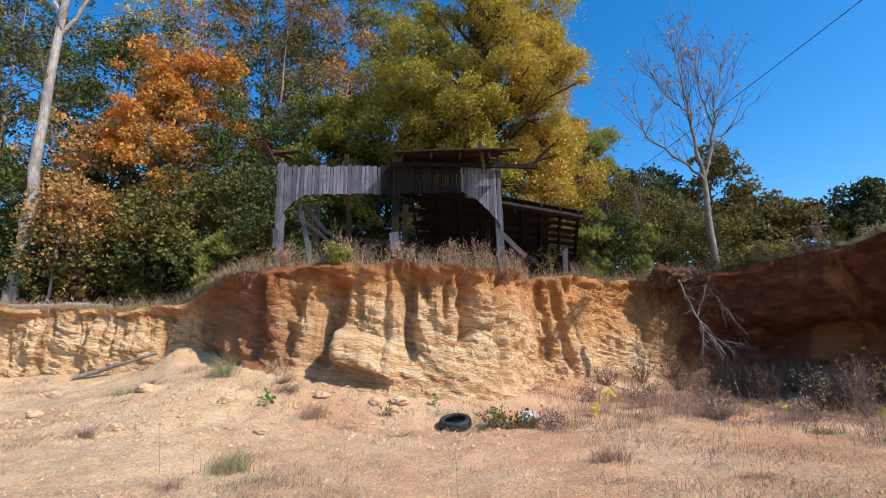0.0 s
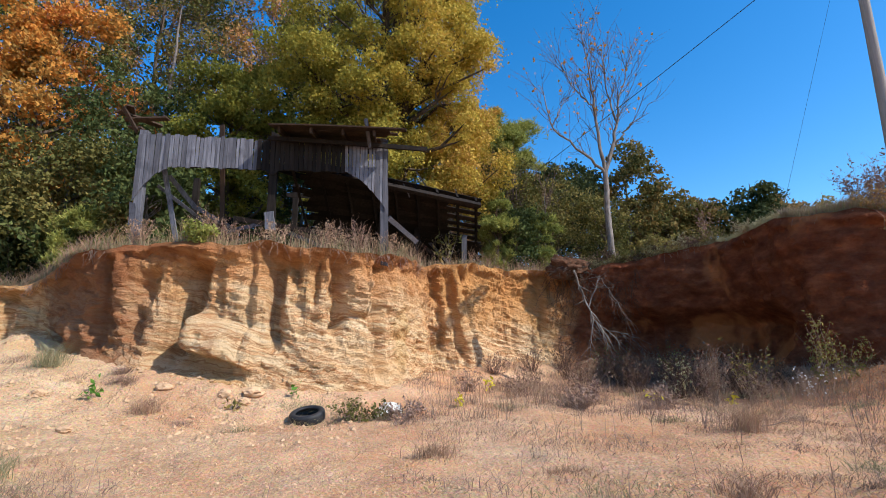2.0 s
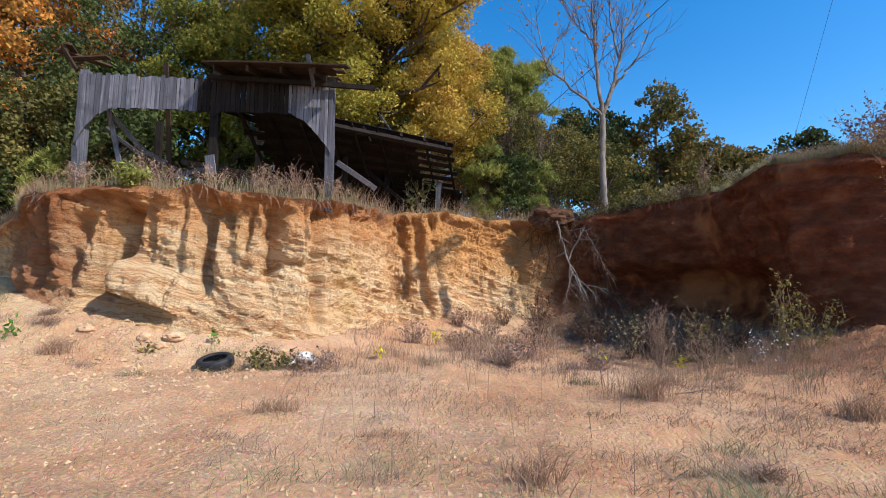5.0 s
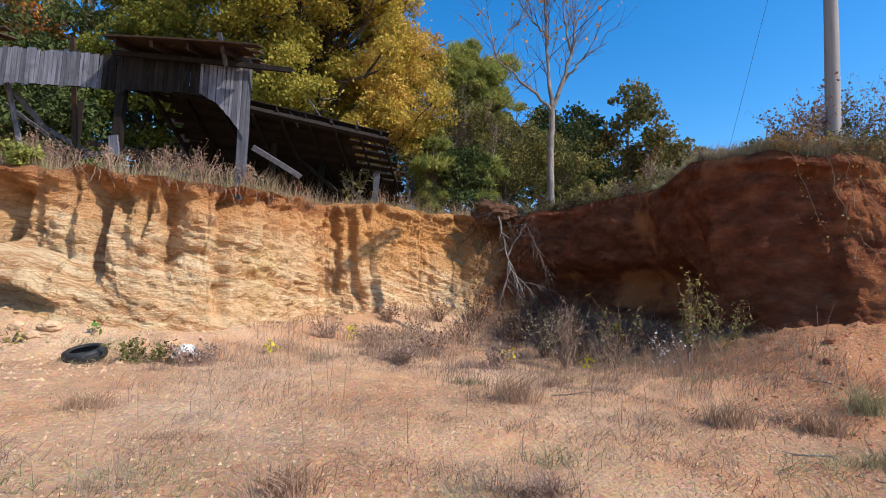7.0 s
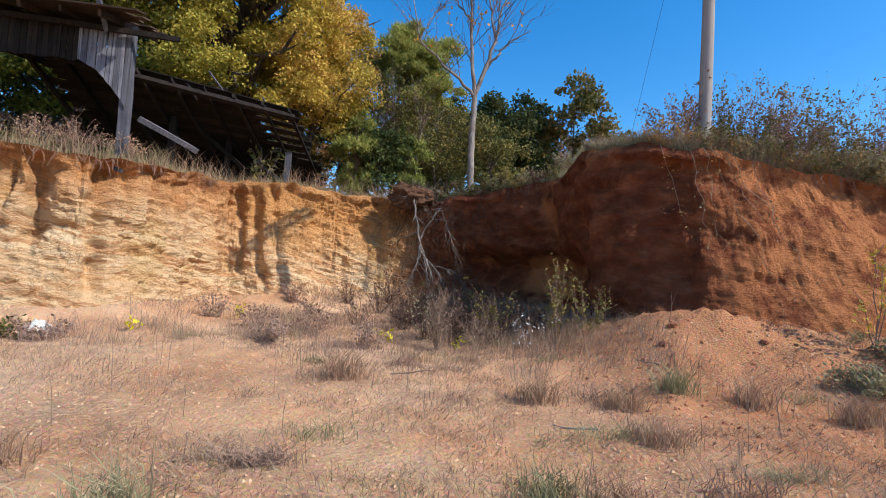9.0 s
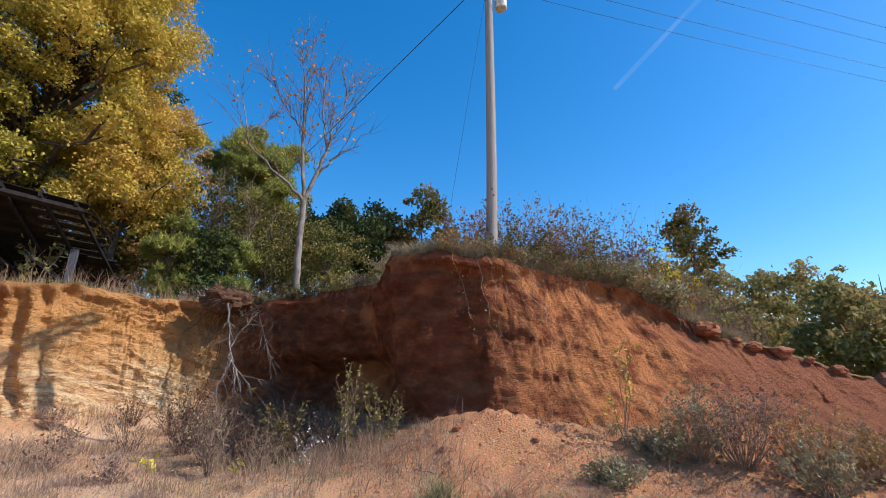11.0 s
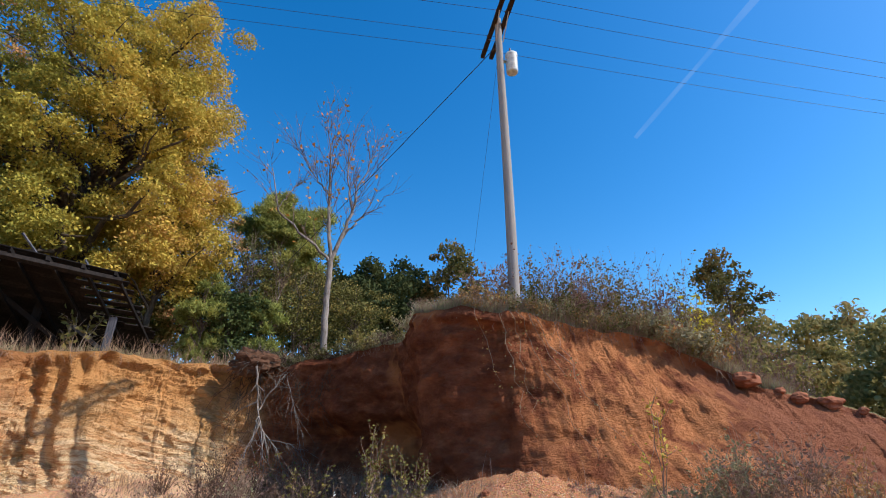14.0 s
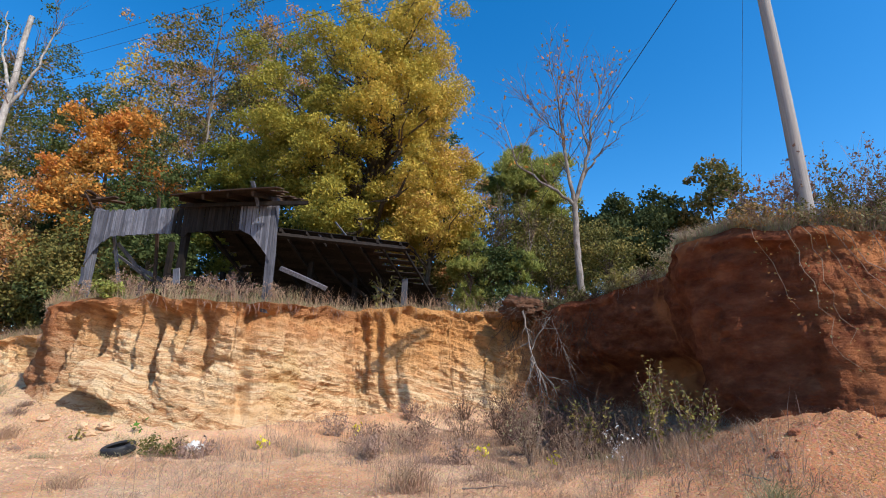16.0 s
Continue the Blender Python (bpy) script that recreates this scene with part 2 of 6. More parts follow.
M_OLIVE = leaf_material("olive_leaves", (0.06, 0.066, 0.023), (0.105, 0.106, 0.032), (0.18, 0.156, 0.048), (0.29, 0.21, 0.065))
M_GREEN = leaf_material("green_leaves", (0.046, 0.065, 0.023), (0.078, 0.101, 0.033), (0.13, 0.143, 0.046))
M_BROWNLEAF = leaf_material("brown_leaves", (0.134, 0.101, 0.05), (0.269, 0.185, 0.076), (0.454, 0.269, 0.092), (0.504, 0.218, 0.101))
M_NEEDLE = leaf_material("pine_needles", (0.16, 0.19, 0.05), (0.30, 0.31, 0.08), (0.46, 0.42, 0.12), through_part=0.3)
M_STRAW = leaf_material("dry_straw", (0.26, 0.155, 0.10), (0.40, 0.27, 0.165), (0.34, 0.195, 0.14), (0.52, 0.38, 0.24), through_part=0.2)
M_WEED = leaf_material("dry_weed_stems", (0.21, 0.13, 0.105), (0.32, 0.21, 0.165), (0.27, 0.185, 0.125), (0.42, 0.30, 0.21), through_part=0.1)
# darker copy of the weed stems, made mainly for the shaded corner
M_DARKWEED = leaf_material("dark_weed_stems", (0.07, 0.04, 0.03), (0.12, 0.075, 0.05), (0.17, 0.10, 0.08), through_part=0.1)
M_GRASS = leaf_material("faded_grass", (0.17, 0.165, 0.08), (0.27, 0.245, 0.13), (0.38, 0.33, 0.20), through_part=0.25)
M_GOLDENROD = leaf_material("goldenrod_leaves", (0.13, 0.11, 0.035), (0.25, 0.20, 0.06), (0.38, 0.30, 0.10))
M_REDTWIG = leaf_material("red_twig_leaves", (0.15, 0.085, 0.065), (0.24, 0.135, 0.105), (0.23, 0.16, 0.105), through_part=0.2)
M_WHITEBLOOM = leaf_material("white_seed_heads", (0.55, 0.53, 0.5), (0.75, 0.73, 0.7), through_part=0.2)
M_YELLOW = leaf_material("bright_yellow_leaves", (0.62, 0.52, 0.03), (0.75, 0.62, 0.06))
M_FRESH = leaf_material("fresh_green_leaves", (0.08, 0.2, 0.03), (0.14, 0.3, 0.05))
M_ROOTSOIL = plain_material("dark_root_soil", (0.10, 0.05, 0.03), 0.95, 0.05, 0.0, 0.4, 9)
M_RUBBER = plain_material("black_rubber", (0.022, 0.022, 0.024), 0.6, 0.3)
M_CABLE = plain_material("black_cable", (0.03, 0.03, 0.033), 0.5)
M_STEEL = plain_material("galvanised_steel", (0.42, 0.43, 0.44), 0.45, 0.5, 0.7)
M_TANK = plain_material("grey_painted_tank", (0.55, 0.54, 0.50), 0.5, 0.4)
M_PORCELAIN = plain_material("brown_porcelain", (0.16, 0.09, 0.07), 0.25, 0.5)
M_PLASTIC = plain_material("dirty_white_plastic", (0.62, 0.60, 0.55), 0.6)
M_STONE = plain_material("pale_sandstone", (0.50, 0.32, 0.19), 0.95, 0.05, 0.0, 0.35, 7)
M_REDCLOD = plain_material("red_clay_clods", (0.28, 0.108, 0.06), 0.95, 0.05, 0.0, 0.4, 7)

# ---- mesh helpers ----


class Geo:
    """Gathers points and faces for one mesh."""

    def __init__(self):
        self.v, self.f, self.n = [], [], 0

    def add(self, v, f):
        v, f = np.asarray(v, float).reshape(-1, 3), np.asarray(f, int)
        self.v.append(v)
        self.f.append(f + self.n)
        self.n += len(v)
        return self

    def mesh(self, name, material, origin=(0, 0, 0), smooth=False):
        me = bpy.data.meshes.new(name)
        v = np.concatenate(self.v) - np.asarray(origin, float)
        me.vertices.add(len(v))
        me.vertices.foreach_set("co", v.astype(np.float32).ravel())
        sizes = np.concatenate([np.full(len(f), f.shape[1]) for f in self.f])
        loops = np.concatenate([f.ravel() for f in self.f])
        me.loops.add(len(loops))
        me.loops.foreach_set("vertex_index", loops.astype(np.int32))
        me.polygons.add(len(sizes))
        me.polygons.foreach_set("loop_start", (np.cumsum(sizes) - sizes).astype(np.int32))
        me.polygons.foreach_set("use_smooth", np.full(len(sizes), bool(smooth)))
        me.update(calc_edges=True)
        me.validate()
        me.materials.append(material)
        return me


def where(ob):
    return ob.matrix_basis.translation + (where(ob.parent) if ob.parent else Vector((0, 0, 0)))


def part(name, geo, material, parent, label="", smooth=False):
    """A mesh of its own under a thing or a part; its points are given in world metres."""
    ob = new(name, geo.mesh(name, material, where(parent), smooth))
    ob.parent = parent
    return tagged(ob, label)


def thing(name, at, label, category, group="", kind=""):
    ob = new(name)
    ob.location = at
    return tagged(ob, label, category, group, kind)


def solo(name, geo, material, label, category, group="", kind="", smooth=False):
    """A thing, or a piece of the setting, that is one mesh."""
    return tagged(new(name, geo.mesh(name, material, (0, 0, 0), smooth)), label, category, group, kind)


def tube(geo, path, radii, sides=6, cap=True):
    path = np.asarray(path, float)
    n = len(path)
    radii = np.broadcast_to(np.asarray(radii, float), (n,))
    d = np.gradient(path, axis=0)
    d /= np.linalg.norm(d, axis=1, keepdims=True) + 1e-9
    ref = np.where(np.abs(d[:, 2:3]) > 0.9, np.array([[1.0, 0, 0]]), np.array([[0, 0, 1.0]]))
    a = np.cross(d, ref)
    a /= np.linalg.norm(a, axis=1, keepdims=True) + 1e-9
    for i in range(1, n):
        if np.dot(a[i], a[i - 1]) < 0:
            a[i] *= -1
    b = np.cross(d, a)
    ang = np.linspace(0, 2 * np.pi, sides, endpoint=False)
    ring = a[:, None] * np.cos(ang)[None, :, None] + b[:, None] * np.sin(ang)[None, :, None]
    v = path[:, None] + ring * radii[:, None, None]
    i, j = np.meshgrid(np.arange(n - 1), np.arange(sides), indexing="ij")
    k = (j + 1) % sides
    f = np.stack([i * sides + j, i * sides + k, (i + 1) * sides + k, (i + 1) * sides + j], -1).reshape(-1, 4)
    geo.add(v, f)
    if cap:
        for row, flip in ((v[0], True), (v[-1], False)):
            c = row.mean(0)
            idx = np.arange(sides)
            f = np.stack([np.full(sides, sides), idx, (idx + 1) % sides], -1)
            geo.add(np.vstack([row, c]), f[:, ::-1] if flip else f)
    return geo


BOX = np.array([[0, 3, 2, 1], [4, 5, 6, 7], [0, 1, 5, 4], [1, 2, 6, 5], [2, 3, 7, 6], [3, 0, 4, 7]])


def plank(geo, p, q, width, thick, side=(0, 1, 0), rng=None, bow=0.0, cuts=3):
    """A board from p to q, its thickness towards side; a little bowed, ragged and tapered."""
    p, q, side = np.asarray(p, float), np.asarray(q, float), np.asarray(side, float)
    d = (q - p) / np.linalg.norm(q - p)
    t = side - d * (side @ d)
    t /= np.linalg.norm(t)
    w = np.cross(d, t)
    rows = []
    for i in range(cuts + 1):
        u = i / cuts
        c = p + (q - p) * u + t * bow * math.sin(math.pi * u)
        jw = width * (0.5 + (rng.uniform(-0.05, 0.05) if rng is not None else 0))
        e = rng.uniform(-0.03, 0.03, 2) if rng is not None and i in (0, cuts) else (0, 0)
        rows += [c - w * jw - t * thick / 2 + d * e[0], c + w * jw - t * thick / 2 + d * e[1], c + w * jw + t * thick / 2 + d * e[1], c - w * jw + t * thick / 2 + d * e[0]]
    f = [[0, 1, 2, 3], [4 * cuts + 3, 4 * cuts + 2, 4 * cuts + 1, 4 * cuts]]
    for i in range(cuts):
        for j in range(4):
            a, b = 4 * i + j, 4 * i + (j + 1) % 4
            f.append([a, a + 4, b + 4, b])
    return geo.add(rows, f)


def hashed(i, j, k, seed):
    h = (i.astype(np.int64) * 374761393 + j.astype(np.int64) * 668265263 + k.astype(np.int64) * 2147483647 + seed * 974634777) & 0xFFFFFFFF
    h = ((h ^ (h >> 13)) * 1274126177) & 0xFFFFFFFF
    return ((h ^ (h >> 16)) & 0xFFFFFF) / float(0xFFFFFF)


def vnoise(p, seed=0):
    """Smooth value noise from 0 to 1 at the points p."""
    p = np.asarray(p, float)
    i = np.floor(p).astype(np.int64)
    u = p - i
    u = u * u * (3 - 2 * u)
    out = 0
    for dx in (0, 1):
        for dy in (0, 1):
            for dz in (0, 1):
                w = (u[..., 0] if dx else 1 - u[..., 0]) * (u[..., 1] if dy else 1 - u[..., 1]) * (u[..., 2] if dz else 1 - u[..., 2])
                out = out + w * hashed(i[..., 0] + dx, i[..., 1] + dy, i[..., 2] + dz, seed)
    return out


def fractal(p, octaves=4, seed=0, gain=0.5):
    p = np.asarray(p, float)
    s, a, tot = 0, 1.0, 0
    for o in range(octaves):
        s = s + a * (vnoise(p * 2 ** o, seed + o) - 0.5)
        tot += a
        a *= gain
    return s / tot * 2


def smoothstep(x, a, b):
    u = np.clip((x - a) / (b - a), 0, 1)
    return u * u * (3 - 2 * u)


# ---- the land: bank, plateau and pit floor ----
# each station of the bank: foot x, y, z and lip x, y, z
STATIONS = np.array([
    (-60, 0, 0.4, -62, 1, 2.5), (-34, 12, 0.9, -35, 13, 3.2), (-16, 13.6, 1.0, -16.3, 14.0, 3.15),
    (-11, 13.2, 1.0, -11.2, 13.5, 2.82), (-8.6, 13.2, 1.05, -8.9, 13.5, 2.7), (-6.6, 13.1, 1.3, -7.0, 13.45, 2.85),
    (-5.7, 12.6, 1.35, -6.3, 13.0, 3.2), (-4.8, 11.2, 1.25, -5.1, 11.7, 3.38), (-3.9, 10.5, 1.2, -4.1, 11.0, 3.4),
    (-2.6, 10.4, 0.9, -2.75, 10.9, 3.45), (-1.2, 10.15, 0.65, -1.2, 10.65, 3.45), (0.2, 10.35, 0.5, 0.2, 10.6, 3.4),
    (1.3, 10.9, 0.45, 1.2, 11.0, 3.35), (1.95, 11.7, 0.45, 1.8, 11.7, 3.38), (2.4, 13.2, 0.5, 2.2, 13.3, 3.5),
    (2.9, 14.6, 0.55, 2.6, 14.9, 3.65), (4.0, 14.6, 0.6, 3.9, 15.0, 3.72), (5.2, 15.9, 0.75, 5.0, 16.3, 3.8),
    (6.8, 16.5, 0.85, 6.7, 17.0, 3.85), (7.9, 16.5, 0.85, 8.0, 16.9, 3.75), (9.5, 15.3, 0.8, 9.7, 16.0, 4.03),
    (11.3, 13.6, 0.75, 11.75, 14.1, 4.32), (10.95, 11.6, 0.75, 11.25, 11.8, 4.36), (10.85, 10.3, 0.75, 11.0, 10.45, 4.30), (11.4, 9.3, 0.8, 11.55, 9.7, 4.22), (12.2, 8.15, 0.85, 12.3, 9.0, 4.02),
    (13.1, 7.65, 0.9, 13.2, 8.95, 3.95), (14.2, 7.2, 0.95, 14.3, 8.95, 3.8), (15.4, 6.8, 1.0, 15.5, 8.9, 3.68), (16.4, 6.5, 1.0, 16.6, 8.7, 3.3), (17.4, 6.2, 1.0, 17.6, 8.5, 2.8),
    (18.3, 6.6, 1.05, 18.8, 8.2, 2.45), (19.6, 6.0, 0.9, 20.2, 7.9, 2.2), (21.2, 4.8, 0.7, 22.2, 7.2, 1.6), (24.5, 0, 0.4, 26.5, 2, 1.2), (30, -14, 0.3, 34, -13, 1.6)])
HUB = np.array([4.0, 1.0])


def bank_line():
    """The stations drawn out closely along the bank, the corners eased."""
    mid = (STATIONS[:, :2] + STATIONS[:, 3:5]) / 2
    s = np.concatenate([[0], np.cumsum(np.linalg.norm(np.diff(mid, axis=0), axis=1))])
    s0, s1 = np.interp([-13.5, 0], [-16, -11], s[2:4])[0], s[-3]
    at = np.concatenate([np.linspace(0, s0, 40, endpoint=False), np.arange(s0, s1, 0.045), np.linspace(s1, s[-1], 30)])
    fine = np.arange(0, s[-1], 0.05)
    line = np.stack([np.interp(fine, s, STATIONS[:, i]) for i in range(6)], 1)
    w = np.hanning(11)
    w /= w.sum()
    pad = np.pad(line, ((5, 5), (0, 0)), mode="edge")
    line = np.stack([np.convolve(pad[:, i], w, mode="valid") for i in range(6)], 1)
    return at, np.stack([np.interp(at, fine, line[:, i]) for i in range(6)], 1)


S_AT, LINE = bank_line()


def floor_height(x, y):
    """The pit floor, rising in fans of fallen soil towards the foot of the bank."""
    x, y = np.asarray(x, float), np.asarray(y, float)
    shape = x.shape
    p = np.stack([x.ravel(), y.ravel()], 1)
    near = LINE[::6]
    h = np.empty(len(p))
    for a in range(0, len(p), 4000):
        q = p[a:a + 4000]
        d = np.hypot(q[:, 0:1] - near[None, :, 0], q[:, 1:2] - near[None, :, 1])
        i = d.argmin(1)
        dist, foot = d[np.arange(len(q)), i], near[i, 2]
        base = 0.13 + 0.006 * np.clip(q[:, 1], -4, 9)
        reach = 0.95 + 1.9 * smoothstep(-q[:, 0], 0.8, 6)
        h[a:a + 4000] = base + (foot - base) * np.exp(-(dist / reach) ** 1.4)
    px, py = p[:, 0], p[:, 1]
    h += 0.36 * np.exp(-(((px - 11.3) / 1.7) ** 2 + ((py - 8.2) / 1.0) ** 2))          # heap of fallen red soil
    h += 0.25 * np.exp(-(((px + 9.0) / 3.0) ** 2 + ((py - 9.9) / 1.3) ** 2))            # pale heap
    h += 0.45 * np.exp(-(((px + 6.5) / 0.7) ** 2 + ((py - 12.3) / 0.6) ** 2))
    h -= 0.16 * np.exp(-(((px - 0.4) / 1.6) ** 2 + ((py - 9.0) / 0.9) ** 2))            # hollow where the tyre lies
    near_cam = smoothstep(np.hypot(px - 4, py - 4), 30, 14)
    q3 = np.stack([px, py, 0 * px], 1)
    h += (0.09 * fractal(q3 * 0.5, 3, 5) + 0.065 * fractal(q3 * 1.7, 3, 9) + 0.035 * fractal(q3 * 5, 3, 12, 0.6)) * near_cam
    return h.reshape(shape)


def build_floor():
    def steps(c, fine, n, far):
        u = np.concatenate([np.arange(-n, n + fine, fine)])
        out = n * 1.12 ** np.arange(1, 40)
        out = out[out < far]
        return c + np.concatenate([-out[::-1], u, out])
    xs, ys = steps(3.0, 0.085, 15.0, 900), steps(6.5, 0.085, 8.5, 900)
    ys = ys[ys < 30]
    gx, gy = np.meshgrid(xs, ys, indexing="ij")
    gz = floor_height(gx, gy)
    i, j = np.meshgrid(np.arange(len(xs) - 1), np.arange(len(ys) - 1), indexing="ij")
    n = len(ys)
    f = np.stack([i * n + j, (i + 1) * n + j, (i + 1) * n + j + 1, i * n + j + 1], -1).reshape(-1, 4)
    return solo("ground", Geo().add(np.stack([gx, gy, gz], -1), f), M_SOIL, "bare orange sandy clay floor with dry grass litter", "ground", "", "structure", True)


def plateau_height(x, y):
    u = np.interp(x, [-40, -9, -5, 2, 5, 8, 12, 15, 17, 19, 22, 26, 40], [3.3, 2.95, 3.45, 3.55, 3.85, 4.0, 4.4, 4.2, 3.3, 2.0, 0.8, 0.2, 0.0])
    high = np.interp(x, [12, 15, 19, 26, 40], [4.4, 4.2, 3.4, 3.0, 3.0])
    w = smoothstep(y, 20, 32) * (x > 12)
    u = u * (1 - w) + high * w
    far = np.hypot(x - 4, y - 4)
    return u + 0.02 * np.clip(far - 14, 0, 40)


ROWS_FACE = 74
# rain channels: place along x, half width, depth, upper and lower end, slant
GULLIES = [(-0.74, 0.12, 0.40, 3.05, 1.4, 0.0), (-0.42, 0.09, 0.24, 3.35, 2.6, 0.0), (0.05, 0.06, 0.15, 3.1, 2.2, 0.0), (0.5, 0.13, 0.40, 3.25, 1.55, 0.02), (1.42, 0.12, 0.34, 3.45, 0.6, 0.04),
           (-2.5, 0.24, 0.42, 3.1, 1.0, 0.26), (-3.3, 0.16, 0.22, 3.0, 1.5, 0.2), (-4.2, 0.14, 0.25, 3.3, 1.4, 0.1), (3.0, 0.09, 0.17, 3.6, 1.2, -0.10), (3.45, 0.12, 0.2, 3.6, 0.9, -0.16), (3.95, 0.09, 0.14, 3.6, 1.3, -0.14),
           (4.9, 0.10, 0.15, 3.6, 2.0, 0.0), (6.1, 0.08, 0.14, 3.6, 2.4, 0.0), (-7.6, 0.12, 0.2, 2.7, 1.6, 0.1), (-9.8, 0.1, 0.16, 2.7, 1.8, 0.1)]
OUT_STEPS = np.array([0.12, 0.3, 0.55, 0.9, 1.4, 2.0, 2.8, 3.8, 5.2, 7, 10, 14, 20, 30, 50, 90, 200, 600])


def build_bank():
    """Face and plateau in one sweep along the bank."""
    foot, lip = LINE[:, :3].copy(), LINE[:, 3:].copy()
    n = len(LINE)
    tangent = np.gradient((foot[:, :2] + lip[:, :2]) / 2, axis=0)
    w = np.hanning(23)
    w /= w.sum()
    tangent = np.stack([np.convolve(np.pad(tangent[:, i], 11, mode="edge"), w, mode="valid") for i in (0, 1)], 1)
    tangent /= np.linalg.norm(tangent, axis=1, keepdims=True)
    out = np.stack([tangent[:, 1], -tangent[:, 0]], 1)
    lip[:, 2] += 0.13 * fractal(np.stack([S_AT * 1.6, 0 * S_AT, 0 * S_AT], 1), 4, 31)
    fz = floor_height(foot[:, 0], foot[:, 1])
    v = np.linspace(0, 1, ROWS_FACE)[None, :]
    z0 = (np.minimum(foot[:, 2], fz) - 0.35)[:, None]
    z = z0 + (lip[:, 2:3] - z0) * v
    lean = np.clip((z - foot[:, 2:3]) / (lip[:, 2:3] - foot[:, 2:3]), -0.3, 1)
    lean = np.where(lean < 0.25, lean * 1.9, 0.475 + (lean - 0.25) * 0.7)
    x = foot[:, 0:1] + (lip[:, 0:1] - foot[:, 0:1]) * lean
    y = foot[:, 1:2] + (lip[:, 1:2] - foot[:, 1:2]) * lean
    s = S_AT[:, None] + 0 * z
    p = np.stack([x, y, z], -1)
    east = smoothstep(x, 7.0, 8.5)
    rough_east = smoothstep(x + 0.9 * fractal(p * 0.9, 3, 64), 11.9, 13.6) * smoothstep(y, 10.5, 9.8)
    edge = np.clip(v * 6, 0, 1) * np.clip((1 - v) * 22, 0, 1)
    # rain-cut gullies
    q = np.stack([s * 1.05 + 0.22 * fractal(np.stack([s, z, 0 * s], -1) * 0.9, 2, 3), z * 0.10, 0 * s], -1)
    gully = np.abs(fractal(q, 3, 21, 0.6))
    gully = -0.15 * np.clip(1 - gully * 4.2, 0, 1) ** 1.2 * (0.45 + 0.65 * v)
    ribs = np.abs(fractal(np.stack([s * 3.1 + 0.3 * fractal(np.stack([s, z, 0 * s], -1) * 1.7, 2, 4), z * 0.22, 0 * s], -1), 3, 23, 0.6))
    gully = gully - 0.06 * np.clip(1 - ribs * 3.6, 0, 1) * smoothstep(v, 0.15, 0.6)
    for gx, wide, deep, high, low, slant in GULLIES:
        at = gx + slant * (z - 2.4) + 0.13 * fractal(np.stack([z * 1.6, 0 * z + gx * 5, 0 * z], -1), 3, 81)
        cut = np.exp(-np.abs((x - at) / (wide * (0.8 + 0.25 * z / 2))) ** 3) * smoothstep(z, low - 0.25, low + 0.2) * smoothstep(z, high + 0.12, high - 0.2)
        gully = gully - deep * cut * (0.75 + 0.5 * vnoise(np.stack([z * 4, x * 3, 0 * z], -1), 83)) * (y < 15.6)
    # broken beds that stand out as ledges, dipping a little
    bed = z * 6.0 + x * 1.9 + 1.3 * fractal(p * 0.7, 4, 41)
    band = vnoise(np.stack([np.floor(bed) * 1.37, s * 1.4, 0 * s], -1), 43)
    saw = bed - np.floor(bed)
    ledge = (band - 0.5) * 0.08 + 0.035 * (saw - 0.5)
    chunk = vnoise(np.stack([s * 1.7, z * 2.6, np.floor(bed * 0.5)], -1), 44)
    chunk = np.floor(chunk * 5) / 5 - 0.4
    d = 0.36 * fractal(p * 0.55, 3, 7) + (0.10 * fractal(p * 2.4, 3, 17, 0.65) + 0.06 * fractal(p * 5, 2, 27, 0.6)) * (1 - 0.65 * rough_east)
    west = (1 - east)
    d = d + west * (gully + ledge + 0.08 * chunk) + east * (0.35 * gully + 0.3 * ledge) + rough_east * (0.10 * fractal(p * np.array([2.2, 2.2, 0.8]), 3, 61, 0.6) + 0.03 * fractal(p * np.array([6.5, 6.5, 3.0]), 2, 63, 0.7) - 0.035 * np.clip(1 - 3.2 * np.abs(fractal(np.stack([s * 3.6 + 0.15 * z, z * 0.45, 0 * s], -1), 3, 65)), 0, 1))
    # an undercut block and the hollow beneath it
    slope = z - 1.5 + 0.30 * (x + 1.75)
    blk = np.exp(-(np.abs((x + 1.72) / 0.72) ** 7 + np.abs(slope / 0.36) ** 7)) * (1.0 - 0.45 * (x + 1.72)) * (0.85 + 0.35 * fractal(p * 1.8, 3, 91))
    hol = np.exp(-(np.abs((x + 2.0) / 0.62) ** 4 + np.abs((z - 1.02 + 0.2 * (x + 2)) / 0.2) ** 4)) + 0.8 * np.exp(-(np.abs((x + 2.62 - 0.25 * (z - 1.5)) / 0.2) ** 4 + np.abs((z - 1.6) / 0.6) ** 4))
    slab = np.floor(vnoise(np.stack([s * 0.95 + 0.3 * z, z * 1.25 + 0.3 * s, 0 * s], -1), 45) * 5) / 5 - 0.4
    d = d + 0.50 * blk - 0.42 * hol + 0.17 * slab * west * (1 - np.clip(blk, 0, 1))
    # a shallow flare at the rounded corner of the red bank
    d = d + 0.22 * east * fractal(np.stack([s * 0.8, z * 0.5, 0 * s], -1), 3, 66)
    # undercut at the dark corner
    d = d - 0.95 * np.exp(-(((x - 10.4) / 1.5) ** 4)) * smoothstep(z, 2.5, 1.7) * smoothstep(y, 11.0, 12.2) * east
    d = d + (0.10 + 0.26 * fractal(np.stack([s * 1.6, 0 * s, 0 * s], -1), 3, 47)) * smoothstep(v, 0.90, 0.955) * (1 - 0.6 * rough_east)
    d = d * edge + 0.05 * (1 - edge)
    x, y = x + out[:, 0:1] * d, y + out[:, 1:2] * d
    face = np.stack([x, y, z], -1)
    last = face[:, -1]
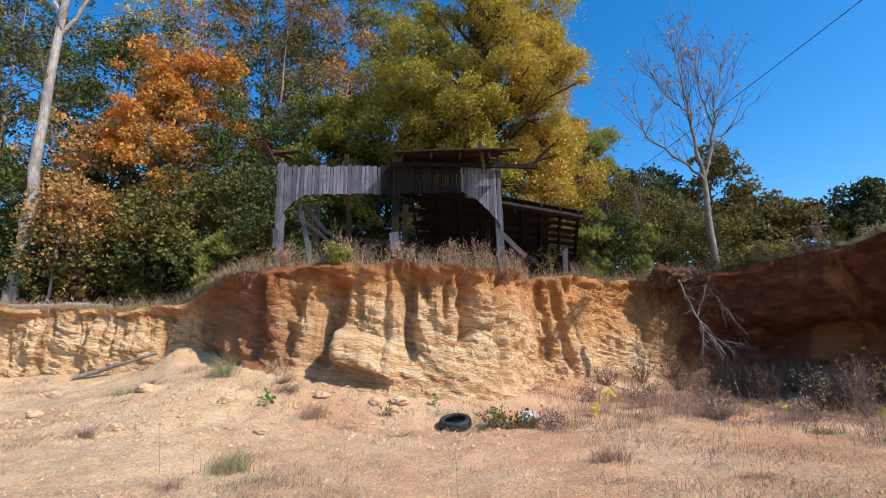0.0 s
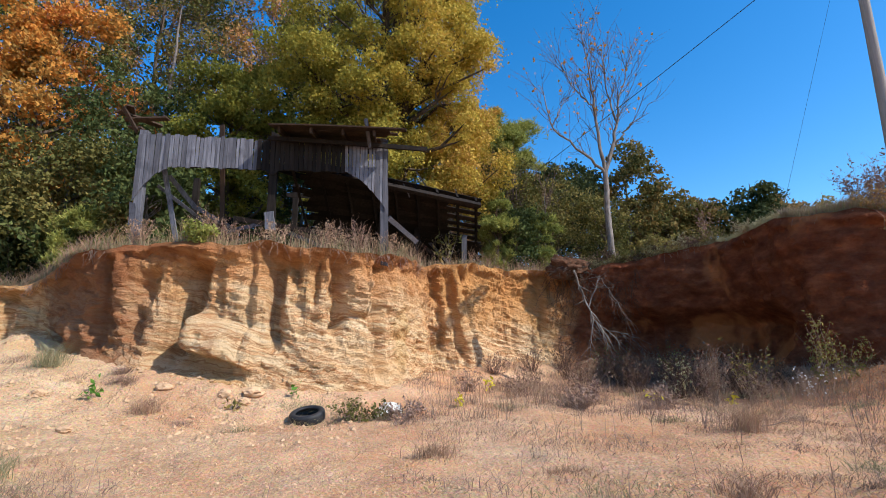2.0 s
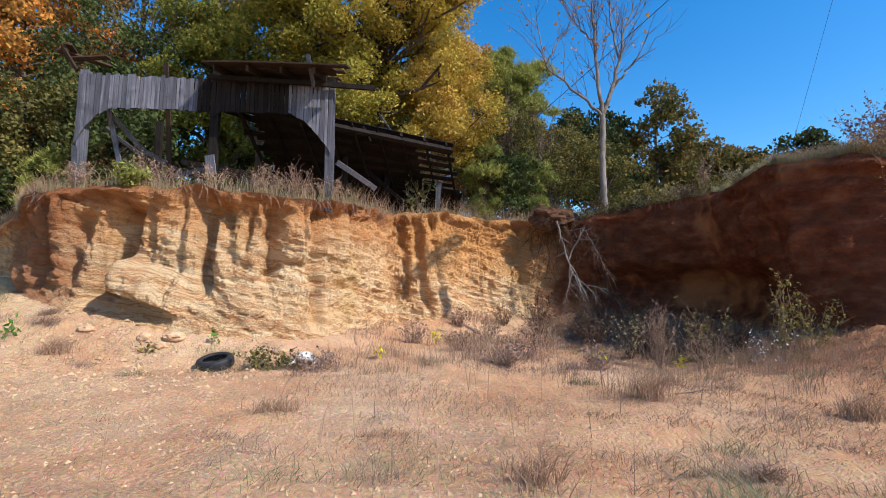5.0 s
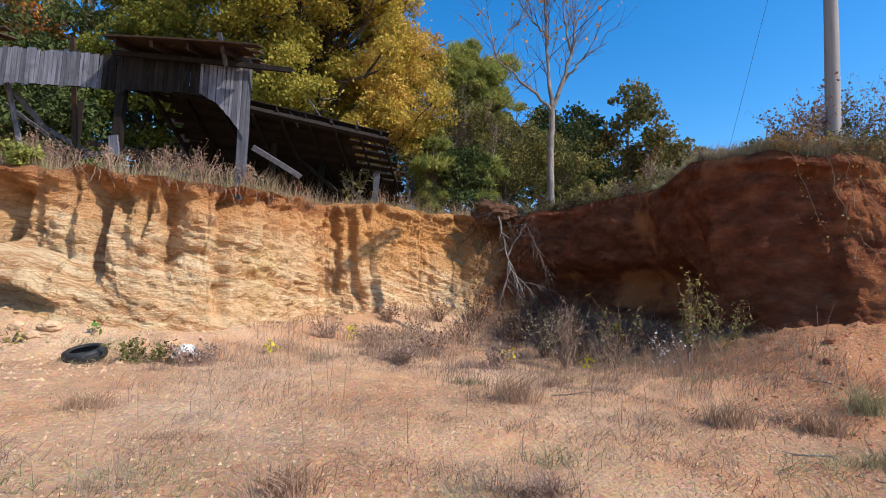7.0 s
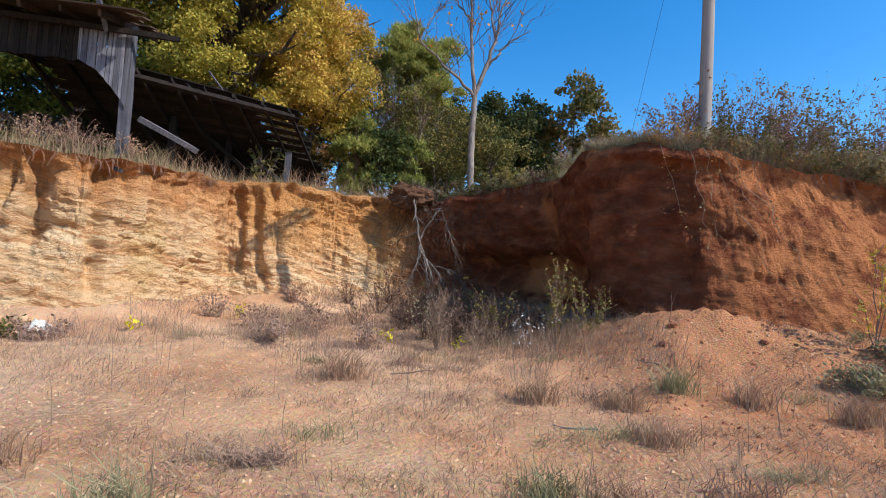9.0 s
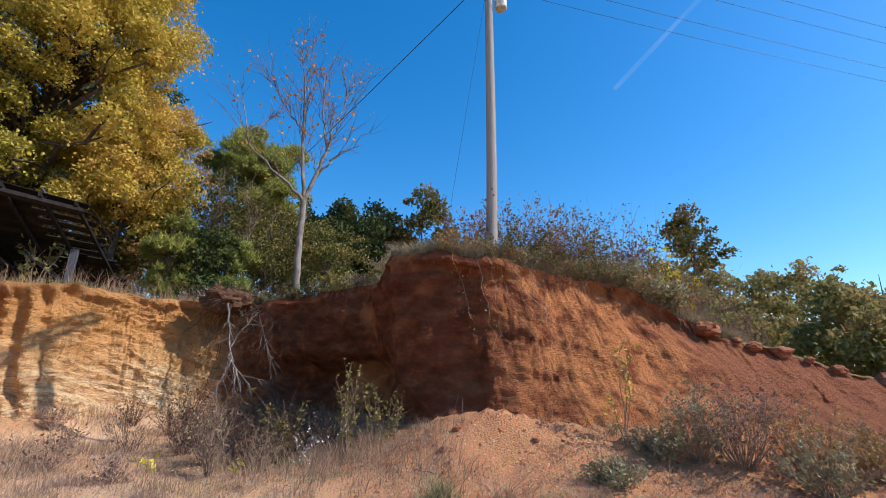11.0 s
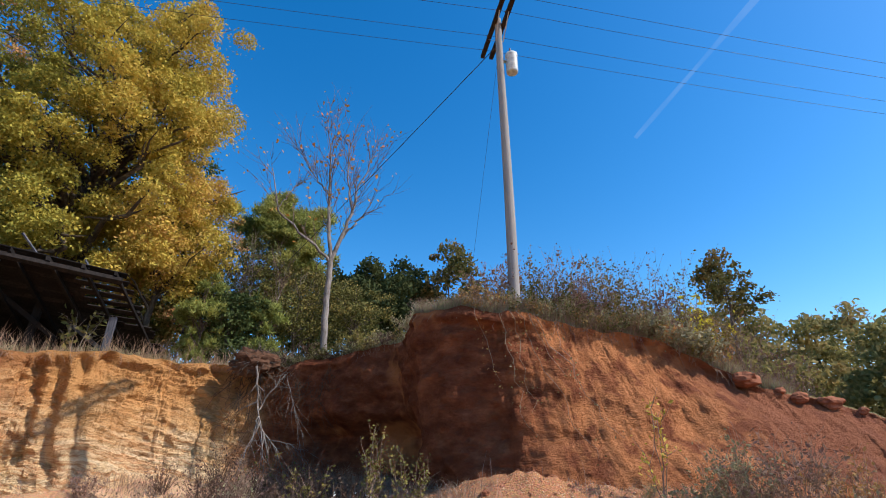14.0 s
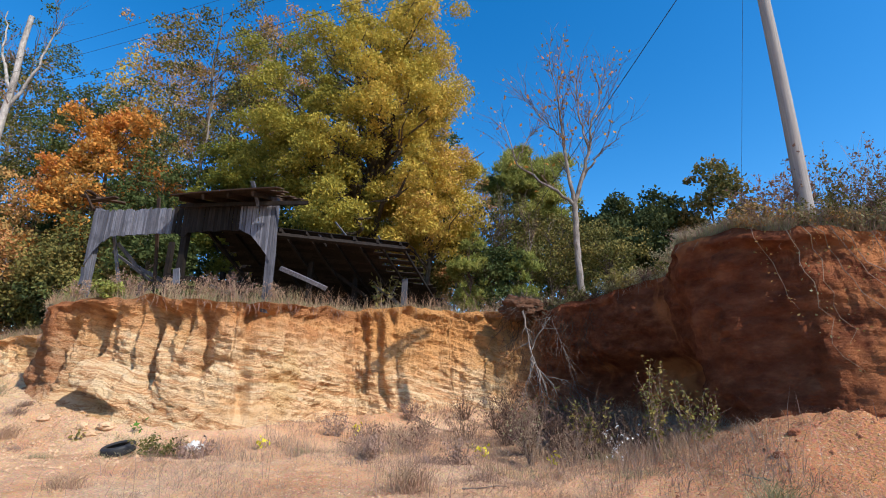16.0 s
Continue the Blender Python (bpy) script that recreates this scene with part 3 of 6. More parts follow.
    ray = last[:, :2] - HUB
    ray /= np.linalg.norm(ray, axis=1, keepdims=True)
    k = OUT_STEPS[None, :]
    tx, ty = last[:, 0:1] + ray[:, 0:1] * k, last[:, 1:2] + ray[:, 1:2] * k
    blend = smoothstep(k, 0.2, 4.0)
    tz = last[:, 2:3] * (1 - blend) + plateau_height(tx, ty) * blend
    tz = tz + 0.10 * fractal(np.stack([tx, ty, 0 * tx], -1) * 0.9, 3, 71) * np.minimum(1, k) + 0.05 * np.minimum(1, k / 0.3)
    grid = np.concatenate([face, np.stack([tx, ty, tz], -1)], 1)
    rows = grid.shape[1]
    i, j = np.meshgrid(np.arange(n - 1), np.arange(rows - 1), indexing="ij")
    f = np.stack([i * rows + j, (i + 1) * rows + j, (i + 1) * rows + j + 1, i * rows + j + 1], -1).reshape(-1, 4)
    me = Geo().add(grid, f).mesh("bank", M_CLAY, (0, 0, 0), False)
    me.materials.append(M_LITTER)
    me.polygons.foreach_set("material_index", (j.ravel() >= ROWS_FACE + 0).astype(np.int32))
    me.polygons.foreach_set("use_smooth", (j.ravel() >= ROWS_FACE))
    me.update()
    tagged(new("bank", me), "steep cut clay bank with cream, orange and red beds", "clay bank", "", "structure")
    return grid


BANK = build_bank()
build_floor()
TOPS = BANK[::4, ROWS_FACE - 1:, :].reshape(-1, 3)


def top_z(x, y):
    """The plateau's height at a place."""
    d = (TOPS[:, 0] - x) ** 2 + (TOPS[:, 1] - y) ** 2
    i = np.argpartition(d, 4)[:4]
    w = 1 / (d[i] + 1e-4)
    return float((TOPS[i, 2] * w).sum() / w.sum())


def floor_z(x, y):
    return float(floor_height(np.array([x]), np.array([y]))[0])


# ---- plants ----


def unit(rng, n):
    v = rng.normal(size=(n, 3))
    return v / np.linalg.norm(v, axis=1, keepdims=True)


def leaves(geo, centres, rng, size, long=1.5):
    """One folded leaf of four points and two triangles at each centre."""
    n = len(centres)
    a = unit(rng, n)
    up = unit(rng, n) + np.array([0, 0, 0.7])
    b = np.cross(a, up)
    b /= np.linalg.norm(b, axis=1, keepdims=True) + 1e-9
    c = np.cross(a, b)
    s = (size * rng.uniform(0.6, 1.35, n))[:, None]
    v = np.stack([centres - a * s * long / 2, centres + b * s * 0.5 + c * s * 0.15, centres + a * s * long / 2, centres - b * s * 0.5 + c * s * 0.15], 1)
    i = np.arange(n)[:, None] * 4
    return geo.add(v, np.concatenate([i + np.array([[0, 1, 2]]), i + np.array([[0, 2, 3]])]))


def needles(geo, centres, rng, length=0.22, per=5):
    """Tufts of thin needles."""
    c = np.repeat(centres, per, 0)
    n = len(c)
    a = unit(rng, n) + np.array([0, 0, 0.35])
    b = np.cross(a, unit(rng, n))
    b /= np.linalg.norm(b, axis=1, keepdims=True) + 1e-9
    ln = (length * rng.uniform(0.6, 1.2, n))[:, None]
    v = np.stack([c + b * 0.02, c - b * 0.02, c + a * ln], 1)
    return geo.add(v, np.arange(n * 3).reshape(-1, 3))


def blades(geo, roots, rng, height, width=0.006, lean=0.5, bend=0.35):
    """Grass blades and thin stems of two bent strips."""
    n = len(roots)
    h = (height * rng.uniform(0.45, 1.25, n))[:, None]
    ang = rng.uniform(0, 2 * np.pi, n)
    d = np.stack([np.cos(ang), np.sin(ang), 0 * ang], 1)
    side = np.stack([-np.sin(ang), np.cos(ang), 0 * ang], 1)
    side = side * np.cos(1.0) + d * np.sin(1.0)
    l = rng.uniform(0, lean, n)[:, None]
    mid = roots + np.array([0, 0, 1]) * h * 0.55 + d * h * l * 0.4
    tip = mid + np.array([0, 0, 1]) * h * 0.45 + d * h * (l * 0.4 + bend * rng.uniform(0.2, 1, n)[:, None])
    w = width
    v = np.stack([roots - side * w, roots + side * w, mid + side * w * 0.8, mid - side * w * 0.8, tip], 1)
    i = np.arange(n)[:, None] * 5
    geo.add(v, i + np.array([[0, 1, 2, 3]]))
    base = geo.n - 5 * n
    geo.f.append(base + i + np.array([[3, 2, 4]]))
    return geo


def bent(p, q, rng, wob=0.06, n=6, sag=0.0):
    """A crooked line from p to q."""
    p, q = np.asarray(p, float), np.asarray(q, float)
    u = np.linspace(0, 1, n)[:, None]
    ln = np.linalg.norm(q - p)
    k = rng.normal(size=(n, 3)) * wob * ln * np.sin(np.pi * u)
    return p + (q - p) * u + k * 0.6 + np.array([0, 0, sag]) * np.sin(np.pi * u)


def tree(name, at, height, crown, radii, count, leaf, leaf_mat, bark, label, radius=0.2, lean=(0, 0), clumps=90, seed=0, style="leaf",
         limbs=26, spread=0.55, category="tree", group="", hollow=0.35, crown_label="", flat=0.6):
    """A tapered trunk, limbs to the clumps and a crown of single leaves. crown: its middle over the foot."""
    rng = np.random.default_rng(seed)
    crown, radii = np.array(crown, float), np.array(radii, float)
    ob = thing(name, at, label, category, group)
    at = np.array(at, float)
    wood = Geo()
    top = np.array([lean[0], lean[1], height])
    trunk = bent((0, 0, -0.25), top, rng, 0.012, 10)
    tube(wood, at + trunk, radius * (1 - 0.88 * np.linspace(0, 1, 10)) * (1 + 0.35 * np.exp(-np.linspace(0, 1, 10) * 25)), 8)
    d = unit(rng, clumps)
    r = (hollow + (1 - hollow) * rng.uniform(0, 1, clumps) ** 0.6)[:, None]
    d = d / (np.abs(d) ** 2.8).sum(1, keepdims=True) ** (1 / 2.8)
    lump = 0.95 + 0.55 * fractal(d * 1.9 + seed * 7.1, 2, seed)[:, None]
    cl = crown + d * r * radii * lump
    cl[:, 2] = np.maximum(cl[:, 2], 0.35)
    for c in cl[:limbs]:
        u = np.clip((c[2] - 0.30 * np.hypot(*(c[:2] - crown[:2])) - 0.4) / height, 0.12, 0.93)
        k = u * 9
        i = int(k)
        s = trunk[i] + (trunk[min(i + 1, 9)] - trunk[i]) * (k - i)
        rr = max(0.018, radius * (1 - 0.88 * u) * 0.5)
        path = bent(s, c, rng, 0.07, 7, 0.06 * np.linalg.norm(c - s))
        tube(wood, at + path, rr * (1 - 0.85 * np.linspace(0, 1, 7)), 5, False)
        for _ in range(3):
            m = path[rng.integers(3, 6)]
            e = m + (c - s) * rng.uniform(0.1, 0.28) + rng.normal(size=3) * 0.12 * np.linalg.norm(radii) / 3
            tube(wood, at + bent(m, e, rng, 0.08, 4), np.array([rr * 0.4, rr * 0.3, rr * 0.2, 0.006]), 4, False)
    part("trunk", wood, bark, ob, smooth=True)
    size = spread * rng.uniform(0.55, 1.55, clumps)
    per = np.maximum(1, rng.multinomial(count, size ** 2 / (size ** 2).sum()))
    c = np.repeat(cl, per, 0)
    reach = rng.uniform(0, 1, len(c)) ** 0.42 * np.where(rng.uniform(0, 1, len(c)) < 0.16, 1.7, 1.15)
    off = unit(rng, len(c)) * (reach * np.repeat(size, per))[:, None] * np.array([1, 1, flat])
    off[:, 2] -= 0.25 * np.hypot(off[:, 0], off[:, 1]) ** 2 / spread
    g = Geo()
    if style == "needle":
        needles(g, at + c + off, rng, leaf, 5)
    else:
        leaves(g, at + c + off, rng, leaf)
    part("crown", g, leaf_mat, ob, crown_label)
    return ob


def on_top(x, y):
    return (x, y, top_z(x, y) - 0.02)


def forest_tree(name, x, y, h, w, mat, bark, seed, label, count=9000, leaf=0.16, r=0.16, low=0.42, **more):
    """A woodland tree whose crown starts at the given part of its height."""
    mid = h * (1 + low) / 2
    return tree(name, on_top(x, y), h * 0.97, (0.02 * h, 0, mid), (w, w, h * (1 - low) / 2), count, leaf, mat, bark, label, r, seed=seed, **more)


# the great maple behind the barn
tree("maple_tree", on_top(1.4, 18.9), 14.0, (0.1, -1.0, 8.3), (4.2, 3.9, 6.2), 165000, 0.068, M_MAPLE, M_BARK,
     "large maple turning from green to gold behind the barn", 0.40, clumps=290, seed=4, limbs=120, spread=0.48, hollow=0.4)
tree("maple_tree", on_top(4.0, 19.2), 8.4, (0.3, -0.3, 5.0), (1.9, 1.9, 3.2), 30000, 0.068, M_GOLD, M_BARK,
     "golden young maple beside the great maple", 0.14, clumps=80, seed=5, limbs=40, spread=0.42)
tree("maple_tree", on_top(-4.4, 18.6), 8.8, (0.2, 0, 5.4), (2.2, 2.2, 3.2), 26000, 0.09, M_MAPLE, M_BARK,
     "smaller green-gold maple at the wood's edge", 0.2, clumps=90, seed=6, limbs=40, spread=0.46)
tree("orange_maple_tree", on_top(-10.4, 17.6), 10.2, (0.4, -0.3, 6.2), (2.8, 2.3, 4.3), 24000, 0.095, M_ORANGE, M_BARK,
     "orange autumn maple among dark trees", 0.2, clumps=100, seed=8, limbs=60, spread=0.44)
tree("pine_tree", on_top(7.35, 28.5), 11.2, (0.6, 0, 8.4), (2.7, 2.5, 3.3), 17000, 0.27, M_NEEDLE, M_PINEBARK,
     "tall pine with a rounded needle crown and bare trunk", 0.19, clumps=75, seed=11, style="needle", limbs=70, spread=0.55, hollow=0.3, flat=0.42)

# the wood behind and to the west
rng_w = np.random.default_rng(77)
PALETTE = [(M_OLIVE, "olive-green woodland tree"), (M_BROWNLEAF, "brown-leaved autumn woodland tree"), (M_GREEN, "dark green woodland tree"), (M_GOLD, "yellow-leaved woodland tree"), (M_OLIVE, "olive-green woodland tree")]
WEST = [(-17.5, 18.0, 13, 2.9, 0), (-14.6, 20.0, 14, 2.8, 2), (-13.0, 17.0, 7.5, 2.0, 1), (-12.5, 22.5, 15, 3.0, 1), (-8.2, 20.5, 14.5, 2.8, 0), (-7.3, 17.4, 8.2, 2.1, 2),
        (-6.0, 22.5, 15, 2.9, 1), (-3.4, 24.0, 13, 2.8, 0), (-21.0, 21.0, 15, 3.2, 2), (-24.0, 17.0, 13, 3.2, 0), (-17.0, 25.0, 16, 3.2, 3), (-10.0, 26.0, 17, 3.2, 2), (-28, 24, 16, 3.6, 1),
        (1.0, 27.0, 12, 3.0, 2), (-7.9, 15.6, 4.6, 1.5, 0), (-12.0, 15.5, 4.4, 1.3, 1), (-9.8, 15.6, 4.0, 1.2, 0), (-15.2, 15.6, 5.5, 1.8, 2), (-5.6, 15.4, 4.4, 1.5, 2), (-1.8, 19.9, 7.4, 1.8, 2), (0.1, 19.95, 6.4, 1.6, 0)]
for i, (x, y, h, w, k) in enumerate(WEST):
    h += 4.5 if y > 20 else 0
    forest_tree("woodland_tree", x, y, h, w, PALETTE[k][0], M_BARK if i % 3 else M_DEADBARK, 100 + i, PALETTE[k][1] + (" at the wood's edge" if h < 9 else " in the wood"), (8000 if y > 23.5 else 12000) if h > 9 else 8000, 0.12 if y > 23.5 else 0.092, 0.15 if h > 9 else 0.07, 0.28 if h > 9 else 0.05,
                clumps=95, limbs=36, spread=0.5 if h > 9 else 0.36, group="trees of the wood")

for i, (x, y, k) in enumerate([(-8.5, 23.5, 2), (-5.6, 24.5, 0), (-2.8, 23.0, 2), (-11.6, 24.0, 0), (0.4, 24.5, 2), (3.0, 23.6, 0), (-14.6, 19.2, 2), (-11.8, 20.0, 0), (-17.5, 20.5, 2)]):
    forest_tree("understorey_tree", x, y, 7.2, 2.0, PALETTE[k][0], M_BARK, 260 + i, PALETTE[k][1].replace("woodland", "understorey") + " at the back of the wood", 7000, 0.12, 0.08, 0.02, clumps=80, limbs=20, spread=0.5, group="understorey trees")

# saplings and undergrowth east of the barn
EAST = [(5.9, 19.9, 5.4, 1.3, 0), (6.8, 20.6, 5.8, 1.3, 0), (6.6, 18.9, 3.0, 1.0, 2), (8.9, 21.0, 4.6, 1.5, 0), (9.6, 22.5, 5.4, 1.6, 0), (5.0, 22.0, 7.4, 1.7, 1), (5.2, 24.5, 6.6, 1.7, 0), (9.3, 25.0, 4.6, 1.5, 2), (11.2, 20.5, 3.4, 1.4, 0)]
for i, (x, y, h, w, k) in enumerate(EAST):
    forest_tree("sapling", x, y, h, w, PALETTE[k][0], M_BARK, 200 + i, ("dark green" if k == 2 else "thin olive") + " sapling east of the barn", 4600, 0.075, 0.05, 0.12, clumps=55, limbs=40, spread=0.36, group="saplings by the barn", category="sapling")
for i, (x, y, h) in enumerate([(5.8, 18.4, 3.4), (-6.9, 14.6, 2.0), (7.6, 19.0, 3.0)]):
    tree("young_pine", on_top(x, y), h, (0, 0, h * 0.5), (0.7, 0.7, h * 0.5), 2600, 0.17, M_NEEDLE, M_PINEBARK, "young dark green pine", 0.04, clumps=50, seed=230 + i, style="needle", limbs=30, spread=0.16, group="young pines", category="pine")

# far trees beyond the plateau
FAR = [(21.6, 37.5, 13.6, 3.5, 0), (18.2, 39.5, 12.4, 3.2, 2), (14.6, 37.5, 11.3, 3.2, 2), (11.6, 38.5, 10.4, 3.0, 2), (24.8, 38.6, 10.8, 2.6, 0), (16.5, 44, 11.5, 3.0, 2), (28.2, 38.0, 10.2, 2.6, 0), (32.2, 36.5, 11.0, 3.0, 2),
       (35.5, 38, 10.6, 3.0, 1), (9.0, 43, 11, 3.0, 2), (21.5, 46, 12, 3.4, 2), (27.5, 47, 11.5, 3.2, 0), (39.5, 40, 10, 3.2, 0), (44, 46, 12, 3.6, 0), (33, 48, 12, 3.6, 2), (47, 42, 11, 3.6, 0), (52, 48, 12, 4, 1)]
for i, (x, y, h, w, k) in enumerate(FAR):
    forest_tree("far_tree", x, y, h, w, (M_OAK, M_BROWNLEAF, M_DARKOAK)[k], M_BARK, 300 + i, ("browning olive", "browning", "dark green")[k] + " oak beyond the plateau", 7000, 0.21, 0.2, 0.34, clumps=52, limbs=34, spread=0.78, group="far trees", flat=0.5, hollow=0.3)
for i, (x, y, h, w, k) in enumerate([(37, 26, 5.5, 3.4, 0), (41, 22, 5.5, 3.6, 0), (44, 17, 5.5, 3.6, 0), (46, 12, 5.5, 3.8, 0), (47, 6, 5.5, 3.6, 0), (36, 31, 6, 3.4, 0), (50, 26, 8, 4, 0), (54, 16, 8, 4, 0), (57, 6, 8, 4.2, 0), (48, 0, 6, 4, 0), (44, 33, 8, 4, 1), (50, -8, 7, 4, 0), (33, 20, 3.6, 2.6, 0), (35, 14, 3.4, 2.6, 0), (36, 8, 3.2, 2.6, 0)]):
    forest_tree("hillside_tree", x, y, h + 2.6, w, (M_HILL, M_BROWNLEAF, M_GREEN)[k], M_BARK, 340 + i, ("olive", "browning", "dark green")[k] + " tree on the far slope", 8000, 0.19, 0.15, 0.1, clumps=90, limbs=12, spread=0.62, group="trees of the far slope")
lone = on_top(26.6, 15.8)
tree("lone_oak_tree", lone, 9.5 - lone[2], (0.2, 0, 8.4 - lone[2]), (1.75, 1.5, 1.2), 3000, 0.11, M_OAK, M_BARK, "small spreading oak on the bank's far end", 0.13, clumps=24, seed=390, limbs=24, spread=0.36)


def bare_tree(name, at, stems, label, bark, seed, twig_leaves=0, leaf_mat=None):
    """A leafless tree: stems as lists of points with radii, each with forks and fine twigs."""
    rng = np.random.default_rng(seed)
    ob = thing(name, at, label, "tree")
    wood, fine, tips = Geo(), Geo(), []
    for pts, r0, r1, twigs in stems:
        pts = np.array(pts, float)
        u = np.linspace(0, 1, 14)
        k = np.linspace(0, 1, len(pts))
        path = np.stack([np.interp(u, k, pts[:, i]) for i in range(3)], 1)
        path[1:-1] += rng.normal(size=(12, 3)) * (0.012 if not twigs else 0.035)
        tube(wood, path, r0 + (r1 - r0) * u, 7)
        axis = path[-1] - path[0]
        for _ in range(twigs):
            i = rng.integers(3, 14)
            d = axis / np.linalg.norm(axis) + unit(rng, 1)[0] * 0.6 + np.array([0, 0, 0.3])
            ln = rng.uniform(0.4, 1.2)
            b = bent(path[i], path[i] + d * ln, rng, 0.07, 5)
            tube(fine, b, np.linspace(max(0.012, r1 * 0.9), 0.005, 5), 4, False)
            for _ in range(6):
                j = rng.integers(1, 5)
                e = b[j] + (d + unit(rng, 1)[0] * 0.8) * rng.uniform(0.2, 0.6)
                tube(fine, bent(b[j], e, rng, 0.06, 3), np.array([0.007, 0.005, 0.003]), 3, False)
                tips.append(e)
    part("trunk", wood, bark, ob, smooth=True)
    tagged(part("branchwork", fine, M_TWIG, ob), "thin brown twigs", kind="stuff")
    if twig_leaves:
        t = np.array(tips)
        c = t[rng.integers(0, len(t), twig_leaves)] + rng.normal(size=(twig_leaves, 3)) * 0.07
        part("leaves", leaves(Geo(), c, rng, 0.09), leaf_mat, ob, "last few orange leaves")
    return ob


bx, by = 9.72, 17.05
bz = top_z(bx, by)
bare_tree("bare_tree", (bx, by, bz), [
    ([(bx, by, bz - 0.3), (bx - 0.06, by, 6.0), (bx - 0.05, by, 7.65)], 0.125, 0.095, 0),
    ([(bx - 0.05, by, 7.6), (bx - 0.18, by, 8.8), (bx - 0.36, by, 10.4), (bx - 0.32, by + 0.1, 11.7), (bx - 0.62, by, 13.3)], 0.078, 0.012, 26),
    ([(bx - 0.05, by, 7.6), (bx + 0.32, by - 0.1, 8.6), (bx + 0.62, by, 9.7), (bx + 0.72, by, 10.6), (bx + 1.4, by, 12.6)], 0.085, 0.012, 26),
    ([(bx + 0.3, by, 8.5), (bx + 0.75, by - 0.2, 9.15), (bx + 1.05, by - 0.2, 9.55)], 0.045, 0.02, 3),
    ([(bx - 0.05, by, 7.5), (bx - 0.55, by - 0.1, 7.95), (bx - 1.2, by - 0.2, 8.5), (bx - 1.95, by, 9.2), (bx - 2.2, by, 10.0), (bx - 2.4, by, 10.9)], 0.058, 0.012, 12),
    ([(bx - 2.0, by, 9.4), (bx - 1.7, by, 10.0), (bx - 1.35, by, 10.6)], 0.025, 0.008, 5),
    ([(bx + 0.6, by, 9.6), (bx + 0.35, by + 0.2, 11.0), (bx + 0.3, by + 0.2, 12.9)], 0.045, 0.01, 14),
    ([(bx - 0.33, by, 10.2), (bx - 0.9, by + 0.2, 11.0), (bx - 1.45, by + 0.2, 12.0)], 0.035, 0.01, 12),
], "tall bare tree with forked limbs and a few orange leaves", M_DEADBARK, 21, 260, M_ORANGE)

wx, wy = -13.35, 15.0
wz = top_z(wx, wy)
bare_tree("pale_tree", (wx, wy, wz), [
    ([(wx, wy, wz - 0.3), (wx + 0.02, wy, 6), (wx + 0.06, wy, 10), (wx + 0.12, wy, 17)], 0.23, 0.10, 6),
    ([(wx + 0.1, wy, 13.2), (wx - 0.8, wy, 15), (wx - 1.3, wy, 17.5)], 0.08, 0.02, 10),
    ([(wx + 0.1, wy, 12.4), (wx + 1.1, wy, 14.2), (wx + 1.8, wy, 16.5)], 0.08, 0.02, 10)], "tall straight pale-barked tree at the wood's edge", M_PALEBARK, 22)
sx = -12.3
bare_tree("pale_sapling", (sx, 15.0, top_z(sx, 15)), [([(sx, 15, 2.4), (sx + 0.05, 15, 4.5), (sx + 0.3, 15, 6.2)], 0.06, 0.015, 10)], "slim pale sapling with bare twigs", M_PALEBARK, 23)
for i, (x, y, dx, h) in enumerate([(4.9, 19.6, 0.9, 4.2), (5.6, 19.8, 1.2, 3.4), (-3.0, 21.0, 0.5, 11.5), (-7.0, 19.0, 0.3, 12.5), (7.2, 20.0, -0.2, 4.2), (8.0, 19.4, 0.1, 3.4)]):
    z = top_z(x, y)
    bare_tree("bare_sapling", (x, y, z), [([(x, y, z - 0.2), (x + dx * 0.4, y, z + h * 0.6), (x + dx, y, z + h)], 0.05 if h < 8 else 0.12, 0.012, 16)], "thin grey leafless sapling in the undergrowth", M_DEADBARK, 24 + i)

# ---- the ruined barn ----
rng = np.random.default_rng(3)
FY = 11.66
barn = thing("barn", (-1.3, FY, 3.45), "collapsing grey wooden barn with broken board walls on the bank's edge", "barn")
for k, (x, base, top, lean_x, w) in enumerate([(-4.02, 3.2, 6.25, -0.10, 0.17), (-1.18, 3.25, 6.3, 0.05, 0.17), (1.42, 3.15, 6.25, -0.12, 0.18)]):
    part("post", plank(Geo(), (x, FY, base), (x + lean_x * 0.3, FY + 0.02, top), w, w * 0.9, (0, 1, 0), rng, 0.01, 6), M_GREYBOARD if abs(x + 1.18) > 0.1 else M_SHADEBOARD, barn, "square weathered post")
for x, y, top in [(-3.9, 14.4, 6.0), (-1.2, 14.6, 6.0), (1.3, 14.2, 5.1), (-3.8, 17.2, 5.6), (-0.6, 14.6, 4.4), (3.95, 15.6, 4.75), (2.4, 15.2, 5.3), (2.3, 16.6, 4.2), (4.6, 17.4, 4.2), (1.0, 15.6, 4.2)]:
    part("post", plank(Geo(), (x, y, top_z(x, y) - 0.3), (x + 0.04, y, top), 0.15, 0.14, (0, 1, 0), rng, 0.01, 4), M_SHADEBOARD if y > 12 and x != 3.95 else M_GREYBOARD, barn)
# front boards: the lower ends sweep down towards the posts
def board_end(x):
    """The swept lower edge of the boards."""
    low = 5.36 - 0.85 * max(0, 1 - (x + 4.16) / 0.85) ** 2.0 - 0.80 * max(0, 1 - (1.40 - x) / 0.9) ** 1.5
    return low - 0.10 * (abs(x + 1.2) < 0.12)


